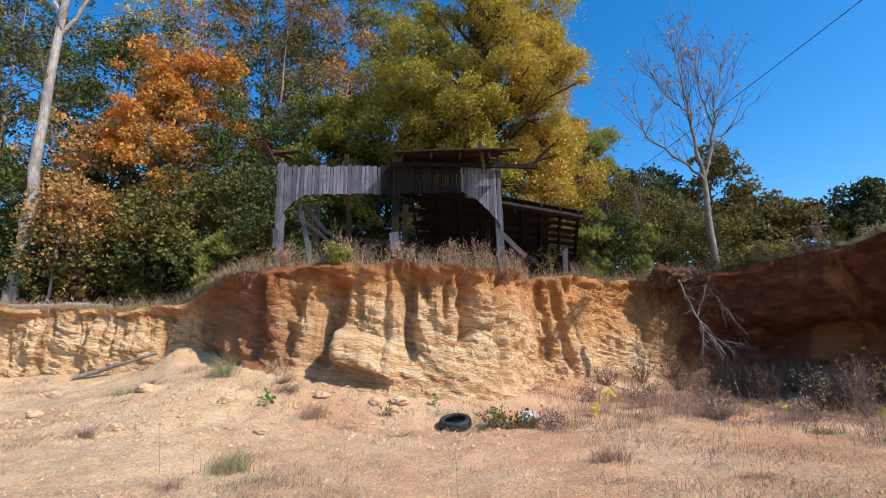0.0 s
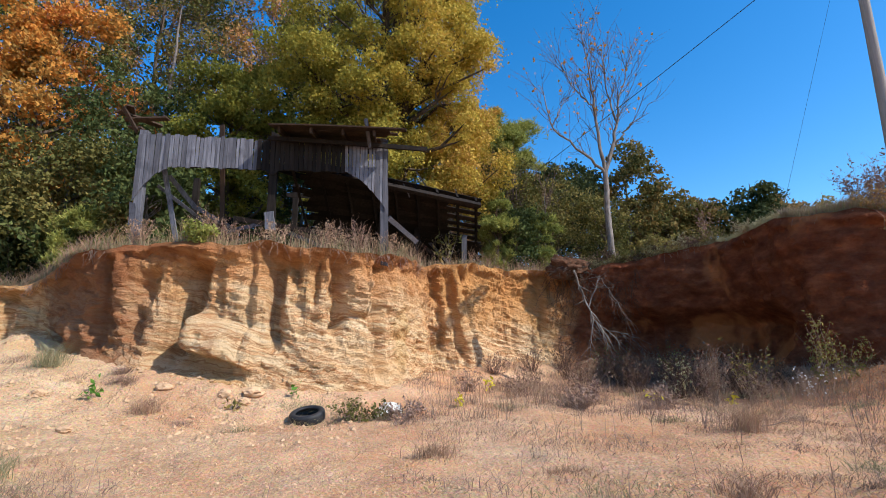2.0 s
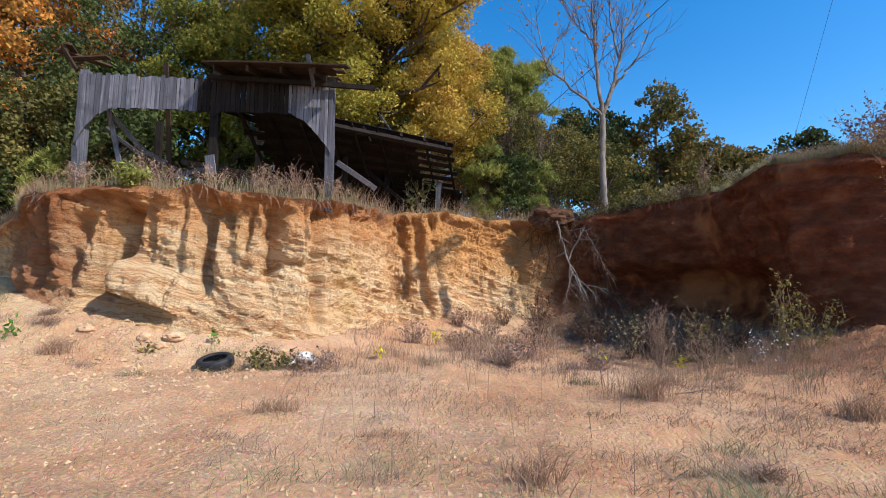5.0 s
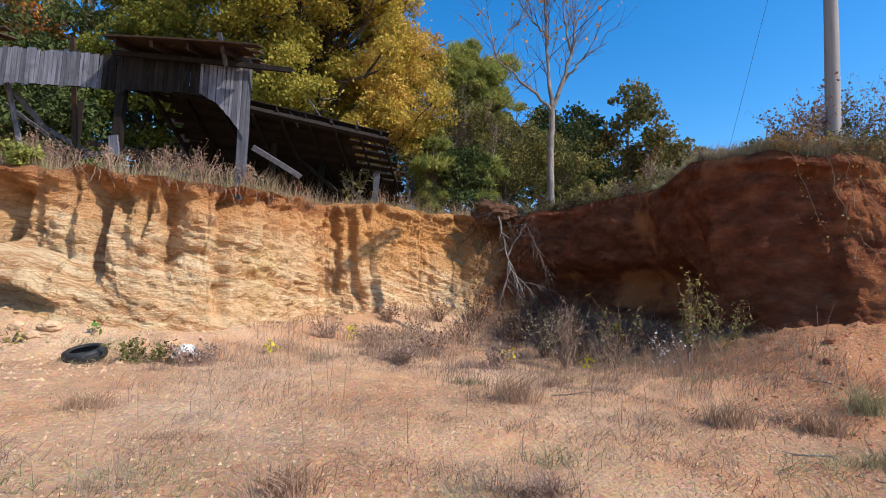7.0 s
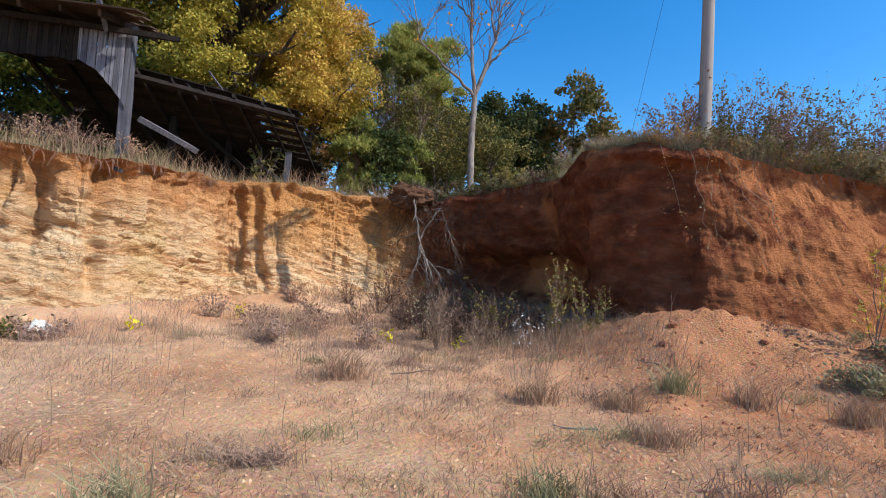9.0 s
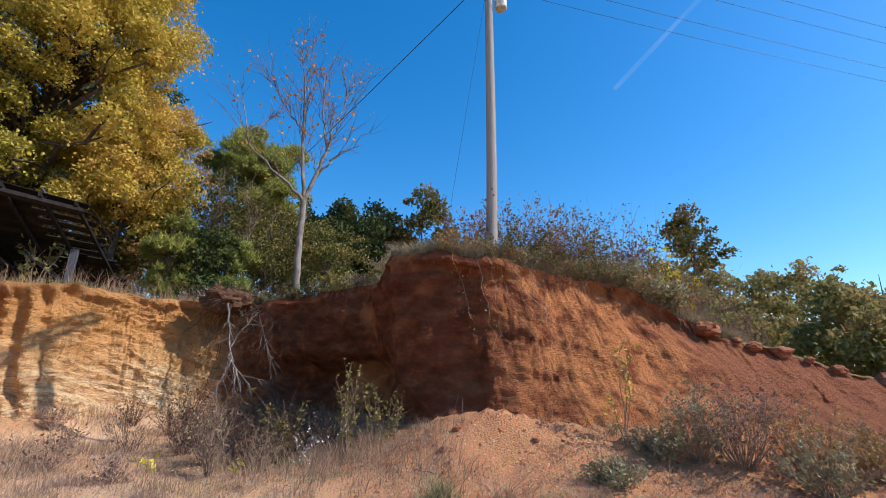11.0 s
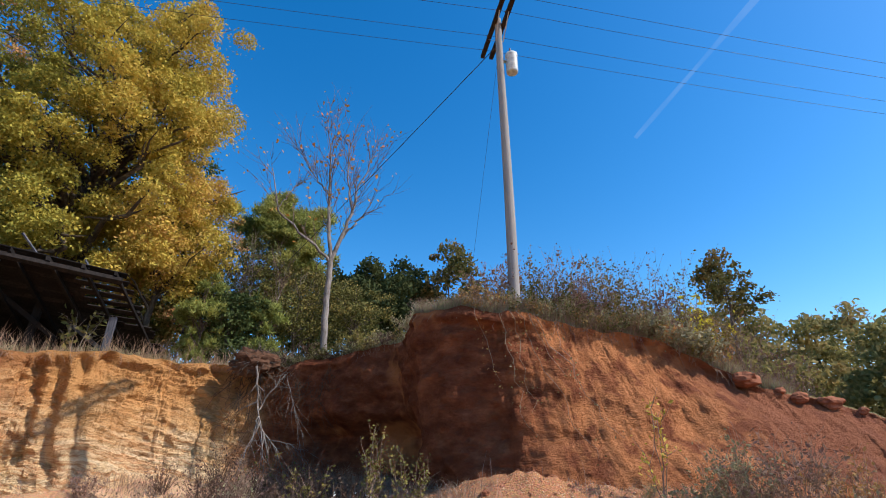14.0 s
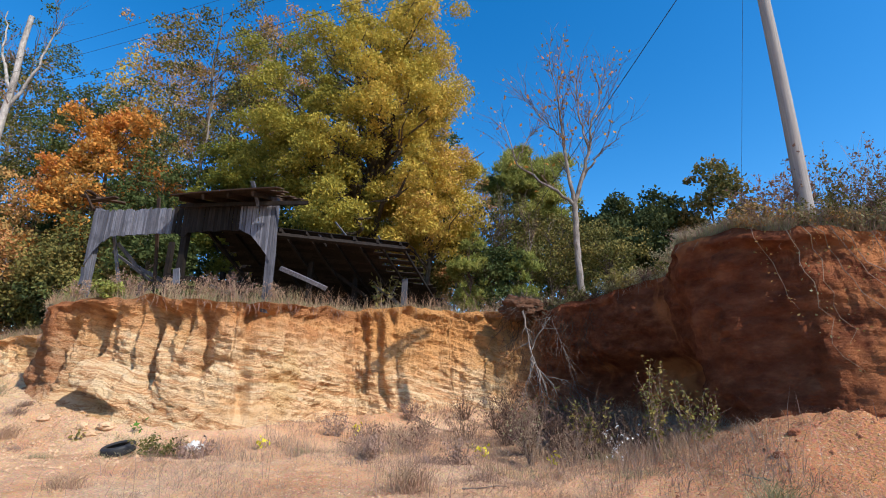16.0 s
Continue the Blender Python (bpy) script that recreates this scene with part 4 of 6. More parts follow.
x = -4.14
while x < 1.36:
    w = rng.uniform(0.065, 0.115)
    y0, ragged = FY - 0.1 + rng.uniform(-0.01, 0.01), rng.uniform(-0.02, 0.02)
    tilt, top = rng.uniform(-0.015, 0.015), 6.14 - 0.01 * (x + 4) + rng.uniform(-0.05, 0.02)
    a, b = x + 0.003, x + w - 0.003
    la, lb = board_end(a) + ragged, board_end(b) + ragged + rng.uniform(-0.01, 0.01)
    v = [(a, y0, la), (b, y0, lb), (b, y0 + 0.02, lb), (a, y0 + 0.02, la), (a + tilt, y0 + 0.01, top), (b + tilt, y0 + 0.01, top + 0.01), (b + tilt, y0 + 0.03, top + 0.01), (a + tilt, y0 + 0.03, top)]
    # boards below the roof overhang take the near-black wood as their shadow
    part("board", Geo().add(v, BOX), M_SHADEBOARD if -1.55 < x < 0.45 else M_GREYBOARD, barn)
    x += w + rng.uniform(0.0, 0.006)
for z, y in ((5.98, FY - 0.02), (5.47, FY - 0.02)):
    part("rail", plank(Geo(), (-4.15, y, z), (1.45, y, z - 0.03), 0.14, 0.06, (0, 1, 0), rng, 0.0, 5), M_SHADEBOARD, barn)
for (p, q, w, m) in [((-3.75, 11.9, 5.75), (-3.35, 12.2, 3.6), 0.11, M_GREYBOARD), ((-3.6, 12.0, 5.3), (-3.05, 12.3, 4.6), 0.1, M_GREYBOARD), ((-3.1, 12.3, 4.65), (-2.3, 12.6, 4.2), 0.1, M_GREYBOARD), ((-3.9, 12.2, 5.1), (-2.9, 12.7, 4.3), 0.08, M_GREYBOARD),
                     ((-2.6, 12.6, 4.2), (-1.3, 12.8, 4.05), 0.09, M_BROWNBOARD), ((-2.5, 12.0, 6.6), (-2.4, 12.3, 3.7), 0.12, M_BROWNBOARD), ((-3.3, 12.2, 3.75), (-1.4, 12.5, 4.35), 0.1, M_GREYBOARD),
                     ((-2.2, 12.4, 4.4), (0.3, 12.6, 4.05), 0.12, M_BROWNBOARD), ((-1.6, 12.9, 4.25), (0.7, 13.2, 3.95), 0.12, M_BROWNBOARD), ((-0.9, 12.6, 4.1), (0.1, 12.9, 3.7), 0.1, M_GREYBOARD),
                     ((1.5, 12.0, 4.4), (2.3, 13.3, 4.05), 0.13, M_GREYBOARD), ((2.9, 16.0, 4.6), (3.9, 17.0, 3.8), 0.1, M_GREYBOARD),
                     ((-1.2, 11.56, 4.35), (-1.15, 11.56, 3.95), 0.22, M_GREYBOARD), ((-4.1, 11.55, 4.5), (-4.08, 11.55, 4.0), 0.14, M_GREYBOARD), ((-1.25, 12.2, 5.65), (0.3, 13.8, 5.55), 0.14, M_SHADEBOARD), ((-1.3, 14.0, 5.5), (1.2, 14.2, 5.4), 0.12, M_SHADEBOARD),
                     ((-2.75, 12.1, 3.5), (-2.7, 12.1, 4.15), 0.14, M_GREYBOARD), ((1.45, 14.6, 5.2), (3.0, 15.2, 4.0), 0.1, M_SHADEBOARD), ((3.2, 16.9, 4.7), (4.0, 16.7, 3.8), 0.09, M_SHADEBOARD)]:
    part("brace", plank(Geo(), p, q, w, 0.035, (0.2, 1, 0.1), rng, rng.uniform(0, 0.03), 4), m, barn, "loose leaning board")
# what is left of the front roof, its boards overhanging
for i in range(8):
    y = 10.98 + i * 0.30
    z = 6.20 + i * 0.075
    a, b = -1.1 + rng.uniform(-0.12, 0.1) + 0.04 * i, 1.35 + rng.uniform(-0.2, 0.2)
    b += {0: 0.55, 2: 0.4}.get(i, 0)
    part("roof_board", plank(Geo(), (a, y, z), (b, y, z + 0.02), 0.31, 0.03, (0, -0.24, 1), rng, 0.02, 5), M_BROWNBOARD, barn)
for x in (-0.95, -0.25, 0.45, 1.15):
    part("rafter", plank(Geo(), (x, 10.95, 6.10), (x, 13.3, 6.69), 0.06, 0.13, (0, -0.24, 1), rng, 0, 3), M_BROWNBOARD, barn)
part("rafter", plank(Geo(), (-1.3, 11.42, 6.08), (2.4, 11.5, 5.98), 0.10, 0.07, (0, 1, 0), rng, -0.03, 5), M_SHADEBOARD, barn)
part("rafter", plank(Geo(), (0.95, 11.2, 6.55), (1.05, 11.45, 5.95), 0.09, 0.07, (0, 1, 0), rng), M_GREYBOARD, barn)
for p, q, w in [((-4.6, 11.5, 6.62), (-4.1, 12.5, 6.72), 0.16), ((-4.45, 11.45, 6.68), (-4.2, 11.6, 6.2), 0.1), ((-4.55, 11.7, 6.5), (-3.6, 11.7, 6.58), 0.12), ((-4.5, 11.9, 6.4), (-4.1, 11.7, 6.3), 0.12), ((-4.62, 12.3, 6.72), (-4.3, 11.4, 6.72), 0.14)]:
    part("roof_board", plank(Geo(), p, q, w, 0.04, (0, 0.3, 1), rng, 0, 3), M_BROWNBOARD, barn)
# the long shed roof that falls away to the back
RA, RB, RC, RD = (np.array(v) for v in ((-0.95, 11.85, 5.76), (4.25, 14.5, 5.62), (4.95, 18.3, 3.95), (-0.75, 15.7, 3.8)))


def on_roof(u, v):
    return (RA * (1 - u) + RB * u) * (1 - v) + (RD * (1 - u) + RC * u) * v


up_roof = np.cross(RB - RA, RD - RA)
up_roof /= np.linalg.norm(up_roof)
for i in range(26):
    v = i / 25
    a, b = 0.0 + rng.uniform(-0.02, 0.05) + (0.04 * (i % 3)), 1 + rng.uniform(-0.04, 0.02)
    part("roof_board", plank(Geo(), on_roof(a, v), on_roof(min(b, 0.80 if i % 2 and i < 14 else b), v), 0.17 if (i < 14) else 0.2, 0.025, up_roof, rng, 0.02, 6), M_SHADEBOARD, barn)
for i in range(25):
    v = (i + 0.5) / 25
    part("roof_board", plank(Geo(), on_roof(0.04 + rng.uniform(0, 0.05), v), on_roof(0.70 + rng.uniform(-0.06, 0.06) + (0.25 if v > 0.5 else 0), v), 0.19, 0.022, up_roof, rng, 0.02, 6), M_SHADEBOARD, barn)
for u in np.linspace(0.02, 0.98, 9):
    part("rafter", plank(Geo(), on_roof(u, -0.03) - up_roof * 0.09, on_roof(u, 1.0) - up_roof * 0.09, 0.06, 0.13, up_roof, rng, 0, 4), M_SHADEBOARD, barn)
part("rail", plank(Geo(), RA - up_roof * 0.2, RB - up_roof * 0.2, 0.12, 0.12, up_roof, rng, 0, 5), M_SHADEBOARD, barn)
for p, q in [((2.7, 13.8, 5.65), (2.3, 13.6, 6.15)), ((3.6, 14.2, 5.62), (3.5, 14.1, 5.8)), ((1.9, 13.3, 5.75), (2.1, 13.5, 5.4))]:
    part("brace", plank(Geo(), p, q, 0.07, 0.03, (1, 0, 0), rng), M_GREYBOARD, barn, "loose splintered stick")
# boards closing the back of the shed, near black to hold its shade
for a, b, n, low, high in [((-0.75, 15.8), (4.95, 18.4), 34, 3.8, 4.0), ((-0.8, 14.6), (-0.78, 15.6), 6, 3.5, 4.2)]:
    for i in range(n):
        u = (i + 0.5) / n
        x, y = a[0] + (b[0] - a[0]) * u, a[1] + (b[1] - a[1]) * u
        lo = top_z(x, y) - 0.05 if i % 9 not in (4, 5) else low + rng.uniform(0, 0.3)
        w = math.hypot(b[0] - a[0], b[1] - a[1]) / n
        part("board", plank(Geo(), (x, y, lo), (x, y, high + rng.uniform(-0.04, 0.04)), w * 0.97, 0.025, (-(b[1] - a[1]), b[0] - a[0], 0), rng, 0, 2), M_SHADEBOARD, barn)

# ---- utility pole, transformer and wires ----
PX, PY = 12.87, 9.57
pz = top_z(PX, PY)
pole = thing("utility_pole", (PX, PY, pz), "weathered grey wooden utility pole with a double crossarm", "utility pole")
u = np.linspace(0, 1, 12)
TOPZ = 12.45
path = np.stack([PX + 0.02 * np.sin(u * 5), PY + 0 * u, pz - 0.5 + (TOPZ - pz + 0.5) * u], 1)
part("shaft", tube(Geo(), path, 0.128 - 0.04 * u, 16), M_POLE, pole, smooth=True)
ARM = Vector((0.16, 0.987, 0))
ACROSS = Vector((0.987, -0.16, 0))
ARMZ = TOPZ - 0.18
for s in (-1, 1):
    c = Vector((PX, PY, ARMZ)) + ACROSS * 0.13 * s
    part("crossarm", plank(Geo(), c - ARM * 0.9, c + ARM * 1.25, 0.11, 0.09, (0, 0, 1), None, 0, 1), M_BROWNBOARD, pole)
    for k in (-0.82, -0.3, 0.6, 1.15):
        b = c + ARM * k + Vector((0, 0, 0.05))
        ins = part("insulator", tube(Geo(), [b, b + Vector((0, 0, 0.04)), b + Vector((0, 0, 0.09)), b + Vector((0, 0, 0.14))], [0.03, 0.045, 0.03, 0.035], 8), M_PORCELAIN, pole)
    part("brace", plank(Geo(), c + ARM * 0.55, Vector((PX, PY, ARMZ - 0.6)) + ACROSS * 0.1 * s, 0.03, 0.01, (0, 0, 1)), M_STEEL, pole)
    part("brace", plank(Geo(), c - ARM * 0.55, Vector((PX, PY, ARMZ - 0.6)) + ACROSS * 0.1 * s, 0.03, 0.01, (0, 0, 1)), M_STEEL, pole)
tc = Vector((PX, PY, 10.95)) + Vector((0.30, -0.05, 0))
can = part("transformer_tank", tube(Geo(), [tc + Vector((0, 0, z)) for z in (-0.30, -0.285, -0.26, 0.22, 0.25, 0.31, 0.325)], [0.13, 0.15, 0.155, 0.155, 0.165, 0.16, 0.1], 20), M_TANK, pole, "pale grey transformer tank", True)
for dx, dy in ((0.06, 0.05), (-0.06, -0.05)):
    b = tc + Vector((dx, dy, 0.3))
    part("bushing", tube(Geo(), [b, b + Vector((0, 0, 0.05)), b + Vector((0, 0, 0.1)), b + Vector((0, 0, 0.16))], [0.025, 0.04, 0.025, 0.02], 8), M_PORCELAIN, can)
part("bracket", plank(Geo(), (PX, PY, 11.0), tc + Vector((-0.1, 0, 0.05)), 0.1, 0.04, (0, 0, 1)), M_STEEL, pole)


def wire(name, p, q, r, sag, label):
    p, q = np.array(p, float), np.array(q, float)
    t = np.linspace(0, 1, 40)[:, None]
    return solo(name, tube(Geo(), p + (q - p) * t - np.array([0, 0, sag]) * 4 * t * (1 - t), r, 5), M_CABLE, label, "wire", "wires on the pole", "", True)


for k in (-0.82, -0.3, 0.6, 1.15):
    b = Vector((PX, PY, ARMZ + 0.19)) + ARM * k
    wire("power_line", b, b + ACROSS * 60 + Vector((0, 0, 2)), 0.006, 1.2, "thin overhead power line on the crossarm")
    wire("power_line", b, b - ACROSS * 60 + Vector((0, 0, 3)), 0.006, 1.2, "thin overhead power line on the crossarm")
wire("service_cable", (PX - 0.1, PY + 0.1, 11.5), (1.5, 40.2, 5.9), 0.012, 0.25, "black service cable sloping away from the pole")
wire("guy_wire", (PX + 0.05, PY + 0.15, 11.6), (13.3, 13.6, top_z(13.3, 13.6)), 0.004, 0, "thin slack guy wire beside the pole")

# ---- shrubs, weeds and roots ----


def shrub(name, at, h, w, stems, count, leaf, leaf_mat, stem_mat, label, seed, group="", category="shrub", thick=0.012, low=0.25, upright=0.6):
    """Stems that fan out from the foot, forked into twigs, with leaves along their upper parts."""
    rng = np.random.default_rng(seed)
    ob = thing(name, at, label, category, group)
    at = np.array(at, float)
    wood, spots = Geo(), []
    for _ in range(stems):
        a, k = rng.uniform(0, 2 * np.pi), rng.uniform(0, 1) ** upright
        tip = np.array([np.cos(a) * w * k, np.sin(a) * w * k, h * rng.uniform(0.6, 1.05) * (1 - 0.3 * k * k)])
        foot = np.array([np.cos(a), np.sin(a), 0]) * rng.uniform(0, 0.15) * w - np.array([0, 0, 0.06])
        path = bent(foot, tip, rng, 0.05, 6, 0.0)
        tube(wood, at + path, np.linspace(thick, thick * 0.3, 6), 4, False)
        for _ in range(5):
            i = rng.integers(2, 6)
            e = path[i] + (tip / np.linalg.norm(tip) + unit(rng, 1)[0] * 0.8) * rng.uniform(0.12, 0.35) * h * 0.7
            tube(wood, at + bent(path[i], e, rng, 0.07, 3), np.linspace(thick * 0.5, thick * 0.15, 3), 3, False)
            for q in np.linspace(0, 1, 5):
                spots.append(path[i] + (e - path[i]) * q)
        for q in np.linspace(low, 1, 8):
            j = q * 5
            i = min(int(j), 4)
            spots.append(path[i] + (path[i + 1] - path[i]) * (j - i))
    part("branchwork", wood, stem_mat, ob)
    if count:
        sp = np.array(spots)
        c = sp[rng.integers(0, len(sp), count)] + rng.normal(size=(count, 3)) * leaf * 0.9
        c[:, 2] = np.maximum(c[:, 2], 0.01)
        part("foliage", leaves(Geo(), at + c, rng, leaf, 1.9), leaf_mat, ob)
    return ob


def on_floor(x, y):
    return (x, y, floor_z(x, y) - 0.01)


def lip_at(x, back=0.3, lo=0.0):
    """A place on the plateau, a little behind the lip where it passes x."""
    edge = BANK[:, ROWS_FACE - 1]
    i = int(np.argmin(np.abs(edge[:, 0] - x) + (edge[:, 1] < lo) * 100))
    d = edge[i, :2] - HUB
    d = d / np.linalg.norm(d)
    x, y = edge[i, 0] + d[0] * back, edge[i, 1] + d[1] * back
    return (x, y, top_z(x, y) - 0.02)


rng = np.random.default_rng(40)
# dense undergrowth closing the wood's floor
UNDER = (M_GREEN, M_OAK, M_BROWNLEAF, M_OLIVE, M_DARKOAK, M_GOLD)
UNDER_WORD = ("dark green", "olive", "brown", "dull olive", "deep green", "yellowing")
spots = [(x + rng.uniform(-0.5, 0.5), y + rng.uniform(-0.6, 0.6)) for y, x0, x1, st in ((15.6, -27, -5.5, 1.5), (18.5, -28, -1, 1.8), (22.5, -34, 3.5, 2.0), (27, -26, 4, 2.4), (31, -28, 6, 2.8), (33, 6, 24, 2.2), (24.5, -12, 4.5, 1.5)) for x in np.arange(x0, x1, st)]
for i, (x, y) in enumerate(spots):
    k = int(rng.integers(0, 5 if x < -6 or y > 20 else 3))
    h = rng.uniform(1.6, 2.8) + (1.6 if y > 20 else 0) + (1.2 if y > 26 else 0)
    h = 2.4 if y > 31 and x > 6 else h
    shrub("undergrowth_bush", on_top(x, y), h, 1.15, 12, 1200 if y > 25 else 2000, 0.11 if y > 25 else 0.08, UNDER[k], M_BARK, UNDER_WORD[k] + " bush under the trees of the wood", 400 + i, "undergrowth of the wood", "bush", 0.015, 0.05, 0.5)
# thicket on the bank round the pole
thick = [(11.9, 0.7, 1.0), (12.4, 1.7, 1.0), (13.3, 0.6, 0.8), (13.0, 1.5, 1.3), (13.9, 0.7, 1.0), (14.3, 1.6, 1.5), (14.9, 0.7, 1.0), (15.4, 1.5, 1.5), (15.9, 0.6, 0.9), (16.3, 1.4, 1.5), (16.8, 0.7, 0.9), (17.3, 1.6, 1.4), (12.0, 2.6, 1.3), (13.5, 2.8, 1.6), (15.0, 2.9, 1.7), (16.4, 2.8, 1.7), (18.0, 2.4, 1.3), (14.2, 4.2, 1.8), (16.0, 4.4, 1.9), (12.4, 4.0, 1.4), (17.8, 4.2, 1.7)]
for i, (x, back, h) in enumerate(thick):
    k = i % 4
    shrub("bank_shrub", lip_at(x, back, 7.0) if x > 11.4 else lip_at(x, back, 9.6), h * (1.12 if back < 1.3 else 1.3), 0.7, 28, (900, 1100, 1200, 500)[k], 0.036, (M_REDTWIG, M_OAK, M_OAK, M_REDTWIG)[k], M_WEED,
          ("reddish half-bare", "dull olive", "brown-leaved", "bare twiggy")[k] + " shrub on top of the red bank", 520 + i, "shrubs on the red bank", "shrub", 0.008, 0.2)
for i in range(18):
    x = 11.3 + i * 0.33
    k = i % 3
    shrub("lip_shrub", lip_at(x, 0.12 + 0.2 * (i % 2), 7.0), 0.34 + 0.14 * ((i * 7) % 5) / 2, 0.48, 24, 520, 0.03, (M_GRASS, M_OLIVE, M_BROWNLEAF)[k], M_WEED, ("grey-green", "olive", "brown")[k] + " low shrub spilling over the red bank", 1000 + i, "low shrubs on the lip", "shrub", 0.006, 0.1, 0.4)
for i in range(16):
    x = 8.1 + i * 0.22
    k = i % 3
    shrub("ledge_shrub", lip_at(x, 0.1 + 0.25 * (i % 2), 12.0), 0.22 + 0.1 * ((i * 7) % 4), 0.42, 20, 420, 0.032, (M_OAK, M_GRASS, M_DARKWEED)[k], M_DARKWEED, ("dark olive", "grey-green", "brown")[k] + " low brush along the dark bank's edge", 1100 + i, "brush on the dark bank", "shrub", 0.006, 0.1, 0.4)
shrub("yellow_shrub", lip_at(16.4, 2.0, 7.0), 1.9, 0.6, 14, 500, 0.09, M_YELLOW, M_WEED, "bright yellow-leaved shrub on the red bank", 560, thick=0.012)
for i, (x, back) in enumerate([(12.2, 1.0), (14.7, 1.2), (15.7, 1.1), (11.6, 1.4), (13.7, 1.3)]):
    shrub("tall_weed", lip_at(x, back, 7.0), 1.7, 0.35, 7, 120, 0.06, M_REDTWIG, M_WEED, "tall thin dry weed rising above the bank", 570 + i, "tall weeds on the bank", "weed", 0.007, 0.4)
# grey grassy shrub hanging over the bank's far end
for i, (x, b) in enumerate([(16.2, 0.1), (16.7, 0.15), (15.6, 0.1)]):
    shrub("grey_bush", lip_at(x, b, 7.0), 0.6, 0.5, 30, 900, 0.05, M_GRASS, M_WEED, "grey-green straggling bush on the bank's lip", 580 + i, "grey bushes on the lip", "bush", 0.006, 0.1)
# on the barn's headland
for x, b, h, w, m, s, word in [(0.95, 0.35, 0.75, 0.55, M_REDTWIG, 590, "reddish dry"), (0.4, 0.45, 0.6, 0.4, M_STRAW, 591, "straw-coloured dry"), (1.55, 0.4, 0.5, 0.4, M_STRAW, 592, "straw-coloured dry"), (-2.1, 0.5, 0.7, 0.4, M_STRAW, 593, "straw-coloured dry"), (-3.5, 0.4, 0.6, 0.4, M_STRAW, 594, "straw-coloured dry"), (-1.7, 0.7, 0.6, 0.4, M_REDTWIG, 595, "reddish dry"), (-0.7, 0.8, 0.6, 0.4, M_STRAW, 596, "straw-coloured dry")]:
    shrub("dry_shrub", lip_at(x, b), h, w, 26, 420, 0.026, m, M_WEED, word + " shrub on the edge below the barn", 600 + s, "dry shrubs by the barn", "shrub", 0.007, 0.3)
shrub("green_bush", lip_at(-2.35, 0.1), 0.42, 0.36, 22, 1200, 0.05, M_NEEDLE, M_WEED, "feathery green bush at the edge below the barn", 611)
shrub("leafy_sapling", lip_at(3.4, 0.5, 12), 1.5, 0.6, 5, 90, 0.1, M_OLIVE, M_DEADBARK, "thin sapling with a few pale leaves by the shed", 612)
shrub("yellow_weed", on_top(10.6, 15.9), 0.7, 0.8, 20, 900, 0.07, M_GOLDENROD, M_WEED, "yellow-green weeds by the bare tree", 613)

# plants at the foot of the dark wall
shrub("goldenrod", on_floor(9.9, 9.2), 1.35, 0.2, 10, 420, 0.034, M_GOLDENROD, M_WEED, "tall yellow-green goldenrod at the foot of the red wall", 620, "goldenrods", "weed", 0.008, 0.35)
shrub("goldenrod", on_floor(10.45, 9.2), 1.0, 0.45, 8, 340, 0.034, M_GOLDENROD, M_WEED, "leaning yellow-green goldenrod at the foot of the red wall", 621, "goldenrods", "weed", 0.008, 0.35)
shrub("goldenrod", on_floor(9.0, 9.9), 1.2, 0.3, 5, 200, 0.04, M_GOLDENROD, M_WEED, "drooping yellow-green goldenrod in the shade", 622, "goldenrods", "weed", 0.008, 0.55)
shrub("white_aster", on_floor(9.35, 8.6), 0.75, 0.4, 12, 60, 0.026, M_WHITEBLOOM, M_WEED, "dry aster with small white seed heads", 623, "", "weed", 0.005, 0.75)
